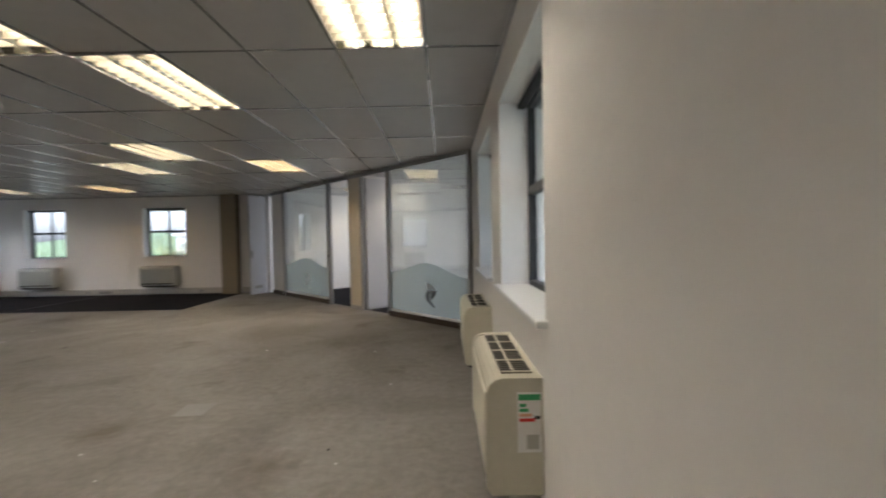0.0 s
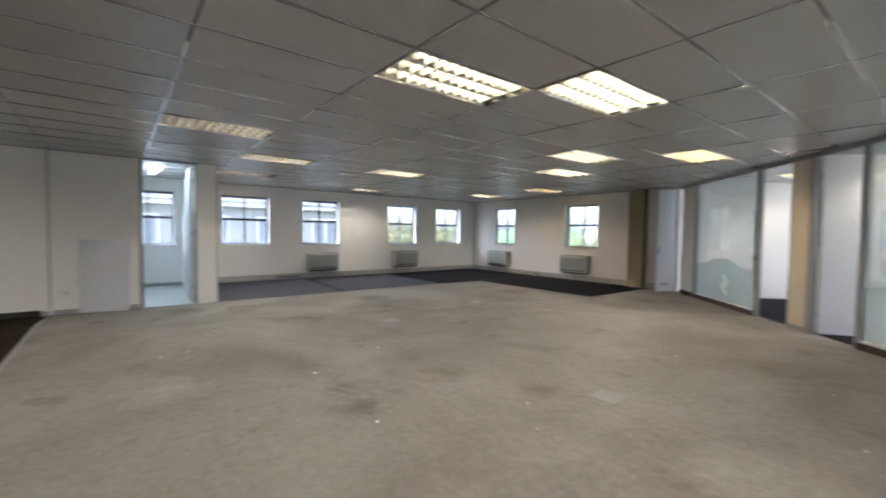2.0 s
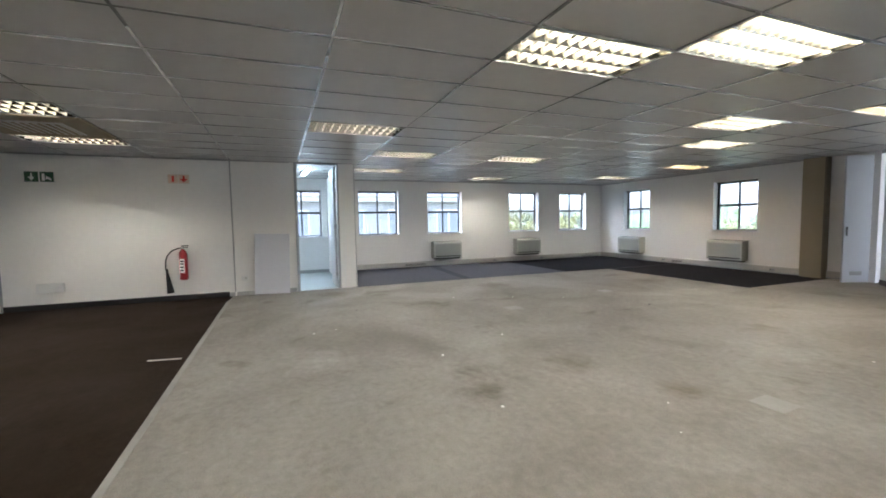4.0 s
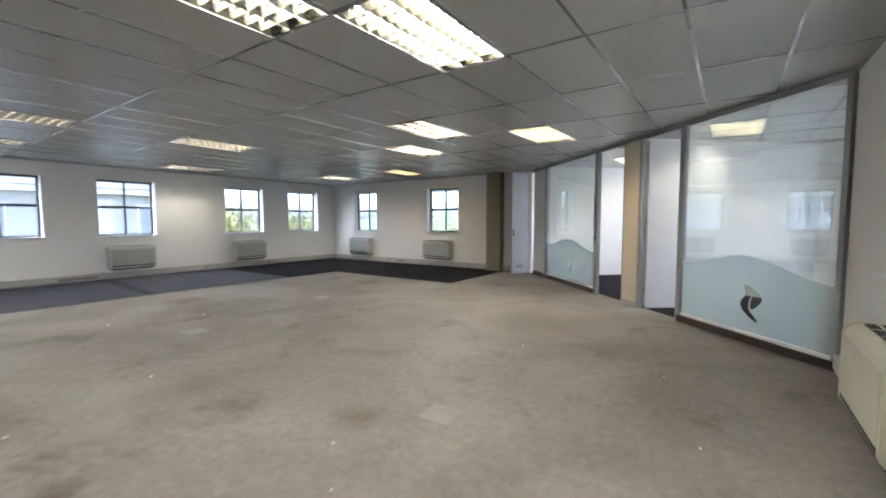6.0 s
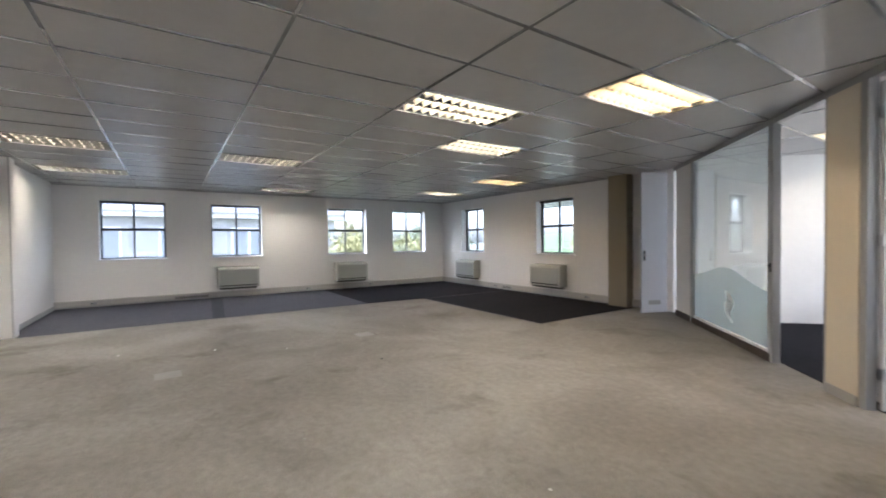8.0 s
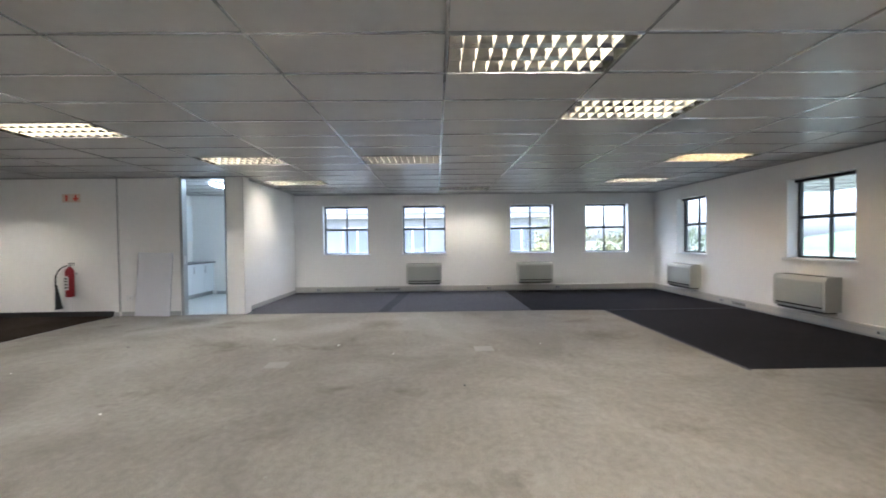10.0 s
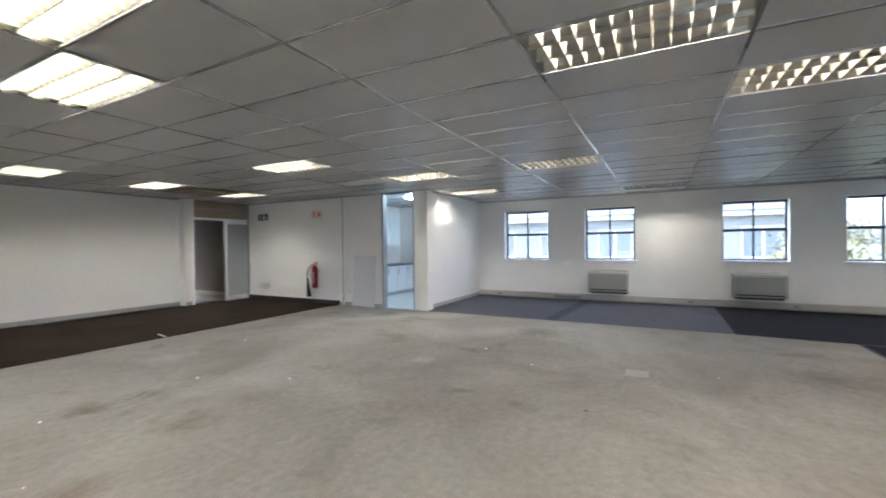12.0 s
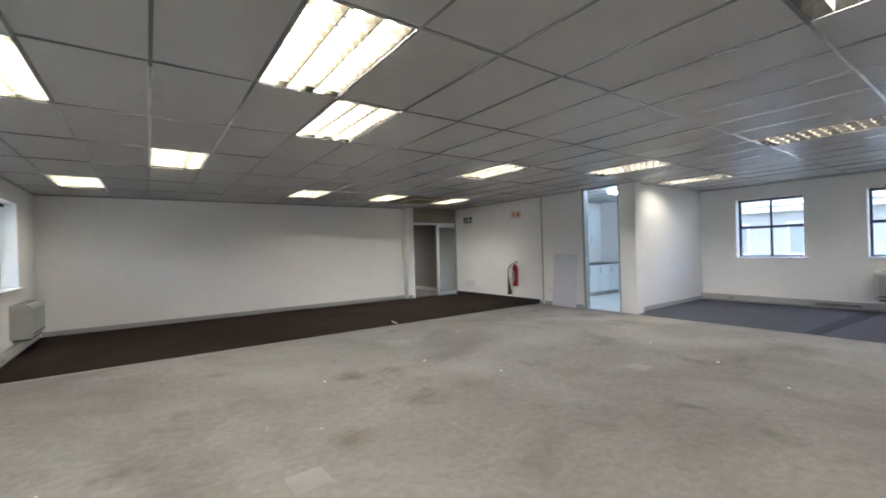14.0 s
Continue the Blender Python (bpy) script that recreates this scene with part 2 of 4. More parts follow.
def prism(bm, pts, z0, z1, m=None):
    """A polygon in x, y raised from z0 to z1."""
    lo = [bm.verts.new((x, y, z0)) for x, y in pts]
    hi = [bm.verts.new((x, y, z1)) for x, y in pts]
    k = len(pts)
    bm.faces.new(lo[::-1]), bm.faces.new(hi)
    for i in range(k):
        bm.faces.new((lo[i], lo[(i + 1) % k], hi[(i + 1) % k], hi[i]))
    if m is not None:
        bmesh.ops.transform(bm, matrix=m, verts=lo + hi)
    bmesh.ops.recalc_face_normals(bm, faces=bm.faces[:])
    return bm


def lathe(bm, profile, seg=20, m=None):
    """A turned body from (radius, height) pairs."""
    rings = [[bm.verts.new((r * math.cos(a), r * math.sin(a), z)) for a in (2 * math.pi * i / seg for i in range(seg))] for r, z in profile]
    for p, q in zip(rings, rings[1:]):
        for i in range(seg):
            bm.faces.new((p[i], p[(i + 1) % seg], q[(i + 1) % seg], q[i])).smooth = True
    bm.faces.new(rings[0][::-1]), bm.faces.new(rings[-1])
    if m is not None:
        bmesh.ops.transform(bm, matrix=m, verts=[v for r in rings for v in r])
    return bm


def pipe(bm, pts, r, seg=8):
    """A round hose through points."""
    rings = []
    for i, p in enumerate(pts):
        d = (Vector(pts[min(i + 1, len(pts) - 1)]) - Vector(pts[max(i - 1, 0)])).normalized()
        q = d.to_track_quat("Z", "Y")
        rings.append([bm.verts.new(Vector(p) + q @ Vector((r * math.cos(a), r * math.sin(a), 0))) for a in (2 * math.pi * k / seg for k in range(seg))])
    for p, q in zip(rings, rings[1:]):
        for i in range(seg):
            bm.faces.new((p[i], p[(i + 1) % seg], q[(i + 1) % seg], q[i])).smooth = True
    bm.faces.new(rings[0][::-1]), bm.faces.new(rings[-1])
    return bm


def mesh_of(name, bm, material):
    me = bpy.data.meshes.new(name)
    bmesh.ops.recalc_face_normals(bm, faces=bm.faces[:])
    bm.to_mesh(me)
    bm.free()
    me.materials.append(material)
    return me


def part(name, bm, material, parent, label=""):
    ob = new(name, mesh_of(name, bm, material))
    ob.parent = parent
    return tagged(ob, label)


def thing(name, label, category, m=None, group="", kind=""):
    ob = new(name)
    ob.empty_display_size = 0.1
    if m is not None:
        ob.matrix_basis = m
    return tagged(ob, label, category, group, kind)


def solid(name, bm, material, label="", category="", kind="", m=None, group=""):
    ob = new(name, mesh_of(name, bm, material))
    if m is not None:
        ob.matrix_basis = m
    return tagged(ob, label, category, group, kind)


def holed(u0, u1, z0, z1, thick, holes):
    """A wall in local x and z, from y = 0 (room side) to y = thick, with openings through it."""
    us = sorted({u0, u1, *[h[0] for h in holes], *[h[1] for h in holes]})
    zs = sorted({z0, z1, *[h[2] for h in holes], *[h[3] for h in holes]})
    bm, cache = bmesh.new(), {}

    def v(i, j, k):
        if (i, j, k) not in cache:
            cache[i, j, k] = bm.verts.new((us[i], thick * k, zs[j]))
        return cache[i, j, k]

    def full(i, j):
        if not (0 <= i < len(us) - 1 and 0 <= j < len(zs) - 1):
            return False
        u, z = (us[i] + us[i + 1]) / 2, (zs[j] + zs[j + 1]) / 2
        return not any(h[0] < u < h[1] and h[2] < z < h[3] for h in holes)
    for i in range(len(us) - 1):
        for j in range(len(zs) - 1):
            if not full(i, j):
                continue
            for k in (0, 1):
                bm.faces.new((v(i, j, k), v(i + 1, j, k), v(i + 1, j + 1, k), v(i, j + 1, k)))
            for di, dj, e in ((-1, 0, ((i, j), (i, j + 1))), (1, 0, ((i + 1, j), (i + 1, j + 1))), (0, -1, ((i, j), (i + 1, j))), (0, 1, ((i, j + 1), (i + 1, j + 1)))):
                if not full(i + di, j + dj):
                    (a, b), (c, d) = e
                    bm.faces.new((v(a, b, 0), v(c, d, 0), v(c, d, 1), v(a, b, 1)))
    return bm


# ---- the plan ----
H = 2.685
XW, YN, XE, YS, XX = -12.42, 12.2, 0.56, -3.75, -9.15  # west, north, east, south walls; wall with the signs
SILL, HEAD, T = 1.04, 2.37, 0.30
WEST, NORTH, EAST = pose(XW, 0, 0, 0, 0, 90), pose(0, YN, 0), pose(XE, 0, 0, 0, 0, -90)  # local x along the wall, y outwards
W_WIN = [(3.06, 4.30), (5.24, 6.43), (8.20, 9.40), (10.29, 11.49)]
K_WIN = (0.93, 2.02)
N_WIN = [(-11.33, -10.21), (-8.08, -6.91)]
E_WIN = [(2.66, 4.0), (4.55, 5.85), (-2.52, -1.30)]

# floor and its carpets
bm = bmesh.new()
prism(bm, [(-12.9, -6.7), (0.86, -6.7), (0.86, 7.0), (-4.6, 12.4), (-4.6, 12.7), (-12.9, 12.7)], -0.25, 0.0)
solid("floor", bm, M_FLOOR, "worn stained grey-beige carpet over the whole office floor", "floor", "structure")
solid("carpet_dark", B(XX, XE, YS, -0.095, 0.0, 0.006), M_DARK, "dark brown carpet strip along the plain wall", "carpet", "structure")
solid("carpet_blue", B(XW, -9.18, 2.3, 8.03, 0.0, 0.006), M_BLUE, "blue-grey carpet below the windows", "carpet", "structure")
bm = prism(bmesh.new(), [(XW, 8.03), (-9.18, 8.03), (-9.12, 9.47), (-5.36, 9.47), (-5.36, YN), (XW, YN)], 0.0, 0.006)
solid("carpet_charcoal", bm, M_NAVY, "dark charcoal carpet in the window corner", "carpet", "structure")
solid("carpet_edge", B(XX, XE, -0.095, -0.045, 0.0, 0.005), M_PALE, "pale frayed edge of the grey carpet", "trim", "structure")
solid("carpet_seam", prism(bmesh.new(), [(-9.2, 5.0), (-9.2, 5.2), (-12.35, 5.45), (-12.35, 5.2)], 0.006, 0.009), M_SEAM, "darker worn seam across the blue-grey carpet", "carpet", "structure")
solid("carpet_joint", B(-9.09, -9.06, 9.47, YN - 0.05, 0.006, 0.009), M_BLUE, "grey joint line between carpet lengths", "trim", "structure")
solid("carpet_edge_corner", prism(bmesh.new(), [(-9.15, 9.43), (-5.32, 9.43), (-5.32, 9.47), (-9.15, 9.47)], 0.0, 0.004), M_BLUE, "grey cut edge of carpet", "trim", "structure")

# walls
solid("wall_west", holed(-0.75, 12.5, 0, H, T, [(a, b, SILL, HEAD) for a, b in W_WIN + [K_WIN]]), M_WALL, "white painted wall with four windows", "wall", "structure", WEST)
solid("wall_north", holed(XW, -4.62, 0, H, T, [(a, b, SILL, HEAD) for a, b in N_WIN]), M_WALL, "white painted wall with two windows", "wall", "structure", NORTH)
solid("wall_east", holed(-7.3, 4.05, 0, H, T, [(-b, -a, SILL - 0.02, HEAD) for a, b in E_WIN]), M_WALL, "white painted window wall", "wall", "structure", EAST)
solid("wall_south", B(-7.33, XE, YS - 0.12, YS, 0, H), M_WALL, "plain white painted wall", "wall", "structure")
solid("wall_south_pier", B(-7.50, -7.33, YS - 0.12, -3.5, 0, H, 0.004), M_WALL, "white painted wall end beside the entrance", "wall", "structure")
solid("wall_lobby_west", B(XX - 0.12, XX, -6.6, -3.58, 0, H), M_TAUPE, "taupe painted lobby wall", "wall", "structure")
solid("baseboard_lobby", B(XX, XX + 0.014, -6.5, -3.6, 0.006, 0.12, 0.003), M_POST, "cream lobby skirting board", "baseboard", "structure")
solid("wall_signs", B(XX - 0.12, XX, -3.58, 0.02, 0, H), M_WALL, "white painted wall with signs and extinguisher", "wall", "structure")
solid("wall_kitchen_front", holed(0.02, 2.42, 0, H, 0.12, [(1.21, 2.07, 0, H)]), M_WALL, "white painted wall with full-height kitchen opening", "wall", "structure", pose(XX - 0.03, 0, 0, 0, 0, 90))
solid("wall_kitchen_side", B(XW, XX - 0.15, 2.18, 2.30, 0, H), M_WALL, "white painted side wall of the kitchen", "wall", "structure")
solid("wall_kitchen_side_end", B(XX - 0.15, XX - 0.005, 2.42, 2.425, 0, H), M_WALL, "white painted wall end", "wall", "structure")
solid("wall_kitchen_return", B(XX - 0.27, XX - 0.15, 2.18, 2.42, 0, H), M_WALL, "white painted wall end", "wall", "structure")
solid("wall_kitchen_south", B(XW, XX - 0.12, -0.62, -0.50, 0, H), M_WALL, "white kitchen back wall", "wall", "structure")
solid("wall_joint_strip", B(XX, XX + 0.006, -0.005, 0.02, 0.09, H), M_SKIRT, "thin grey joint strip in the wall", "trim", "structure")
# lobby beyond the entrance
solid("wall_lobby", B(-9.03, -4.4, -6.6, -6.5, 0, H), M_TAUPE, "taupe painted lobby wall", "wall", "structure")
solid("wall_lobby_side", B(-4.5, -4.4, -6.5, YS - 0.12, 0, H), M_TAUPE, "taupe painted lobby wall", "wall", "structure")
solid("floor_lobby", B(XX, -4.5, -6.5, -3.56, 0.0, 0.006), M_LOBBY, "tan lobby floor", "floor", "structure")
solid("floor_kitchen", B(XW, XX - 0.06, -0.50, 2.18, 0.0, 0.007), M_KTILE, "pale tiled kitchen floor", "floor", "structure")

# office wing behind the glass partition, at an angle to the room
V = 3.5
solid("wall_wing_divider", B(2.88, 2.98, -V, -0.07, 0, H), M_WALL, "white wall between the glazed offices", "wall", "structure", PART)
solid("wall_wing_side", B(6.40, 6.50, -V, -0.07, 0, H), M_WALL, "white end wall of the glazed office", "wall", "structure", PART)
# Unseen openings, sized to let more daylight into the offices.
solid("wall_wing_back", holed(-0.5, 8.4, 0, H, 0.2, [(-0.3, 1.9, 0.4, 2.55), (3.4, 5.9, 0.6, 2.5), (6.5, 8.1, 0.6, 2.5)]), M_WALL, "white back wall of the offices", "wall", "structure", PART @ pose(0, -V - 0.2, 0))
# End wall out of view, added to close off the wing.
solid("wall_wing_east", B(-0.5, -0.4, -V, -0.02, 0, H), M_WALL, "white end wall of the office wing", "wall", "structure", PART)
solid("wall_wing_west", B(8.3, 8.4, -V, -0.4, 0, H), M_WALL, "white end wall of the office wing", "wall", "structure", PART)
solid("wall_wing_north_close", B(-6.2, -4.62, YN + 0.4, YN + 0.5, 0, H), M_WALL, "white wall closing the wing", "wall", "structure")
solid("floor_wing", B(-0.4, 8.3, -V, -0.06, -0.2, 0.006), M_NAVY, "dark charcoal carpet in the offices", "carpet", "structure", PART)

# ceiling: tiles in a T-bar grid, one mesh, with openings for the light fittings
GX, GY, PX, PY = -0.58, 0.02, 0.615, 1.245
LIGHTS = [(-1, 2), (2, 3), (3, 2), (1, 0), (-1, -2), (5, -2), (8, -2), (8, 1), (11, 2), (11, -2), (15, 2), (11, 4), (17, 5), (5, 5), (7, 6), (11, 8), (15, 8), (3, 6)]
OFFICE_LIGHTS = [(-1, 7), (2, 9)]
CASSETTE = {(9, -2), (10, -2)}


def cell(i, j):
    return GX - PX * (i + 1), GX - PX * i, GY + PY * j, GY + PY * (j + 1)


rnd = random.Random(4)
verts, faces, slots = [], [], []


def quad_box(x0, x1, y0, y1, z0, z1, slot, tilt=(0, 0, 0, 0)):
    b = len(verts)
    for (x, y), d in zip(((x0, y0), (x1, y0), (x1, y1), (x0, y1)), tilt):
        verts.append((x, y, z0 + d))
    for x, y in ((x0, y0), (x1, y0), (x1, y1), (x0, y1)):
        verts.append((x, y, z1))
    for f in ((0, 3, 2, 1), (4, 5, 6, 7), (0, 1, 5, 4), (1, 2, 6, 5), (2, 3, 7, 6), (3, 0, 4, 7)):
        faces.append([b + k for k in f])
        slots.append(slot)


for i in range(-9, 20):
    for j in range(-6, 14):
        x0, x1, y0, y1 = cell(i, j)
        if (i, j) in LIGHTS or (i, j) in OFFICE_LIGHTS or (i, j) in CASSETTE:
            continue
        k = 0.0055
        quad_box(x0 + 0.008, x1 - 0.008, y0 + 0.008, y1 - 0.008, H + 0.006, H + 0.02, 0, [rnd.uniform(-k, k) for _ in range(4)])
for i in range(-10, 20):
    x = GX - PX * i - PX
    quad_box(x - 0.011, x + 0.011, GY - 6 * PY, GY + 14 * PY, H, H + 0.03, 1)
for j in range(-6, 15):
    y = GY + PY * j
    for i in range(-9, 20):
        x0, x1, _, _ = cell(i, j)
        quad_box(x0 + 0.0112, x1 - 0.0112, y - 0.011, y + 0.011, H + 0.0005, H + 0.03, 1)
me = bpy.data.meshes.new("ceiling")
me.from_pydata(verts, [], faces)
me.materials.append(M_TILE), me.materials.append(M_TBAR)
me.polygons.foreach_set("material_index", slots)
tagged(new("ceiling", me), "suspended ceiling of grey-white tiles in a T-bar grid", "ceiling", "", "structure")
# Unseen slab added over the tile grid, shuts the sky out.
solid("ceiling_slab", B(-13, 5.5, -7.7, 17.6, H + 0.25, H + 0.4), M_SKIRT, "unseen slab added above the ceiling", "ceiling", "structure")

# shadow-gap trim along the tops of the walls
for nm, bb in (("trim_west", (XW, XW + 0.02, 2.3, YN, H - 0.022, H)), ("trim_north", (XW + 0.02, -5.87, YN - 0.02, YN, H - 0.022, H)), ("trim_east", (XE - 0.02, XE, YS, 7.2, H - 0.022, H)),
               ("trim_south", (-7.33, XE - 0.02, YS, YS + 0.02, H - 0.022, H)), ("trim_signs", (XX, XX + 0.02, -3.5, 1.1, H - 0.022, H))):
    solid(nm, B(*bb), M_SKIRT, "grey metal wall angle at the ceiling", "trim", "structure")

# ---- windows ----


def window(name, m, u0, u1, z0, z1, d):
    w = thing(name, "dark-framed four-pane window with white sill", "window", m, "", "structure")
    c, zm = (u0 + u1) / 2, (z0 + z1) / 2 + 0.02
    fr = bmesh.new()
    for a in ((u0, u0 + 0.045, z0, z1), (u1 - 0.045, u1, z0, z1), (u0 + 0.045, u1 - 0.045, z0, z0 + 0.04), (u0 + 0.045, u1 - 0.045, z1 - 0.05, z1)):
        box(fr, a[0], a[1], d, d + 0.06, a[2], a[3], 0.004)
    box(fr, u0 + 0.045, u1 - 0.045, d - 0.008, d + 0.055, zm - 0.03, zm + 0.03, 0.004)
    box(fr, c - 0.02, c + 0.02, d + 0.004, d + 0.05, z0 + 0.04, zm - 0.03, 0.003)
    box(fr, c - 0.02, c + 0.02, d + 0.004, d + 0.05, zm + 0.03, z1 - 0.05, 0.003)
    part("window_frame", fr, M_FRAME, w)
    for a, b in ((u0 + 0.045, c - 0.02), (c + 0.02, u1 - 0.045)):
        for e, g in ((z0 + 0.04, zm - 0.03), (zm + 0.03, z1 - 0.05)):
            p = part("pane", B(a, b, d + 0.025, d + 0.03, e, g), M_PANE, w)
            p.visible_shadow = False
    part("window_sill", B(u0 - 0.05, u1 + 0.05, -0.055, d, z0 - 0.03, z0 + 0.004, 0.008), M_REVEAL, w, "white painted sill board")
    for a, b in ((u0, u0 + 0.006), (u1 - 0.006, u1)):
        part("reveal_lining", B(a, b, 0.004, d, z0 + 0.004, z1), M_REVEAL, w, "white reveal")
    part("blind_roll", B(u0 + 0.01, u1 - 0.01, d - 0.07, d - 0.012, z1 - 0.05, z1 - 0.004, 0.012), M_BLIND, w, "rolled-up dark blind")
    return w


n = 0
for m, spans, flip in ((WEST, W_WIN + [K_WIN], 1), (NORTH, N_WIN, 1), (EAST, E_WIN, -1)):
    for a, b in spans:
        n += 1
        window("window_%d" % n, m, min(a * flip, b * flip), max(a * flip, b * flip), SILL - (0.02 if flip < 0 else 0), HEAD, 0.21 if flip < 0 else 0.19)

# ---- skirtings and trunking ----


def trunking(name, m, u0, u1, sockets, vents):
    t = thing(name, "cream dado trunking with sockets along the wall foot", "trunking", m, "", "structure")
    part("duct", B(u0, u1, -0.055, 0, 0.035, 0.165, 0.006), M_TRUNK, t)
    part("base", B(u0, u1, -0.045, 0, 0.006, 0.035), M_SKIRT, t)
    part("cover_line", B(u0, u1, -0.058, -0.0555, 0.115, 0.121), M_SKIRT, t)
    for u in sockets:
        s = part("socket", B(u - 0.06, u + 0.06, -0.064, -0.058, 0.06, 0.11, 0.002), M_ALU, t, "grey power socket")
        part("switch", B(u - 0.045, u - 0.02, -0.068, -0.064, 0.075, 0.095), M_BLACK, s)
    for a, b in vents:
        g = part("floor_grille", B(a, b, -0.066, -0.058, 0.05, 0.11), M_SKIRT, t, "grey slotted grille")
        for i in range(5):
            part("slat", B(a + 0.01, b - 0.01, -0.07, -0.066, 0.056 + i * 0.011, 0.061 + i * 0.011), M_GRILLE, g)


trunking("trunking_west", WEST, 2.3, YN - 0.06, [2.95, 7.6, 9.5], [(4.45, 5.15)])
trunking("trunking_north", NORTH, XW, -5.87, [-9.6, -6.5], [(-9.3, -8.95)])
trunking("trunking_column", NORTH, -5.42, -4.75, [], [])
trunking("trunking_east", EAST, -7.15, 3.7, [-6.2, 1.2], [])
for nm, bb, mm in (("baseboard_south", (-7.33, XE - 0.06, YS, YS + 0.015, 0.006, 0.10), M_SKIRT), ("baseboard_signs", (XX, XX + 0.014, -3.5, -0.1, 0.006, 0.10), M_BLACK),
                   ("baseboard_panel", (XX, XX + 0.012, -0.1, 0.0, 0.0, 0.08), M_SKIRT), ("baseboard_kitchen", (XX - 0.03, XX - 0.018, 0.03, 1.16, 0.0, 0.08), M_SKIRT),
                   ("baseboard_alcove", (XW + 0.06, XX - 0.16, 2.3, 2.313, 0.006, 0.09), M_SKIRT), ("baseboard_pier", (-7.49, -7.34, -3.5, -3.488, 0.006, 0.10), M_SKIRT)):
    solid(nm, B(*bb, 0.003), mm, "painted skirting board", "baseboard", "structure")

# ---- glass partition ----
pw = thing("glass_partition", "pale glass office partition with grey frame and frosted wave film", "partition", PART, "", "structure")
part("top_rail", B(-0.12, 7.134, -0.035, 0.035, H - 0.07, H - 0.001, 0.004), M_ALU, pw)


def wave(s, s0, s1):
    """Height of the film's upper edge."""
    t = (s - s0) / (s1 - s0)
    return 0.74 + 0.22 * math.exp(-((t - 0.5) / 0.33) ** 2) + 0.04 * t


def mark(m, w):
    """A white blade over a dark two-lobed hook, about 0.27 by 0.41 m."""
    def shape(pts):
        return prism(bmesh.new(), [(w * u * 0.033, v * 0.032) for u, v in pts], 0, 0.002, m)
    blade = shape([(-3.3, 6.4), (-0.5, 5.9), (3.5, 3.4), (3.7, 2.6), (-1.3, 2.6), (-3.0, 5.4)])
    left_lobe = shape([(-1.9, 2.4), (-0.2, 2.4), (-0.9, -0.1), (-0.7, -2.4), (1.0, -4.1), (2.8, -5.8), (2.3, -6.4), (-0.5, -4.8), (-3.0, -3.1), (-4.1, -1.1), (-3.5, 0.9)])
    right_lobe = shape([(0.7, 2.4), (4.1, 2.6), (3.7, 0.9), (2.0, -1.1), (0.3, -2.3), (-0.2, -1.1), (0.1, 0.9)])
    return blade, left_lobe, right_lobe


def bay(s0, s1, hook):
    part("glass_pane", B(s0, s1, -0.006, 0.006, 0.125, H - 0.07), M_GLASS, pw, "pale green-tinted glass")
    k = 48
    pts = [(s0, 0.13), (s1, 0.13)] + [(s1 + (s0 - s1) * i / k, wave(s1 + (s0 - s1) * i / k, s0, s1)) for i in range(k + 1)]
    f = prism(bmesh.new(), pts, 0, 0.0015, pose(0, 0.0085, 0, 90, 0, 0))
    part("frosted_film", f, M_FROST, pw, "frosted film cut in a wave")
    m = pose(s0 + 0.45 * (s1 - s0), 0.0125, 0.455, 90, 0, 0)
    a, b, c = mark(m, -1)
    part("film_mark", a, M_MARK, pw, "white curved mark"), part("film_hook", b, hook, pw, "hooked mark"), part("film_hook", c, hook, pw, "hooked mark")
    part("plinth", B(s0 - 0.05, s1 + 0.05, -0.045, 0.045, 0.0, 0.09, 0.004), M_PLINTH, pw, "dark brown plinth")
    part("bottom_rail", B(s0, s1, -0.022, 0.022, 0.09, 0.125), M_REVEAL, pw, "pale bottom rail")


bay(-0.07, 1.82, M_HOOK)
bay(4.06, 6.20, M_MARK)
for a, b in ((-0.12, -0.07), (1.82, 1.90), (2.68, 2.75), (3.96, 4.06), (6.20, 6.29), (3.13, 3.16)):
    part("mullion", B(a, b, -0.04, 0.04, 0.0, H - 0.07, 0.004), M_ALU, pw)
part("post", B(2.754, 3.126, -0.06, 0.045, 0.0, H - 0.07, 0.004), M_POST, pw, "cream painted post")
part("post_skirting", B(2.754, 3.126, 0.045, 0.056, 0.0, 0.08), M_SKIRT, pw)
part("end_post", B(6.294, 6.95, -0.06, 0.045, 0.0, H - 0.07, 0.004), M_WALL, pw, "white painted post")
part("end_plinth", B(6.294, 6.95, 0.045, 0.056, 0.0, 0.105), M_PLINTH, pw)
lk = part("lock", B(3.979, 4.009, 0.04, 0.052, 1.0, 1.1, 0.003), M_BLACK, pw, "black lock plate")
part("lock_knob", B(3.984, 4.004, 0.052, 0.075, 1.06, 1.08, 0.003), M_BLACK, lk)


def door_leaf(name, m, w, h, material, label, side=1):
    """A flush leaf hinged at local x = 0."""
    d = thing(name, label, "door", m, "", "structure")
    leaf = part("leaf", B(0, w, -0.02, 0.02, 0.012, h, 0.003), material, d)
    for s in (-1, 1):
        pl = part("handle_plate", B(w - 0.075, w - 0.035, s * 0.02, s * 0.026, 0.98, 1.16, 0.002), M_FRAME if material is M_DOOR else M_STEEL, leaf)
        hb = B(w - 0.17, w - 0.05, s * 0.055, s * 0.07, 1.08, 1.098, 0.005)
        box(hb, w - 0.064, w - 0.046, s * 0.026, s * 0.06, 1.08, 1.098)
        part("handle", hb, M_STEEL, leaf, "satin lever handle")
    for z in (0.25, 1.3, 2.3):
        part("hinge", B(-0.012, 0.004, -0.026, 0.026, z, z + 0.09, 0.002), M_STEEL, d)
    return d


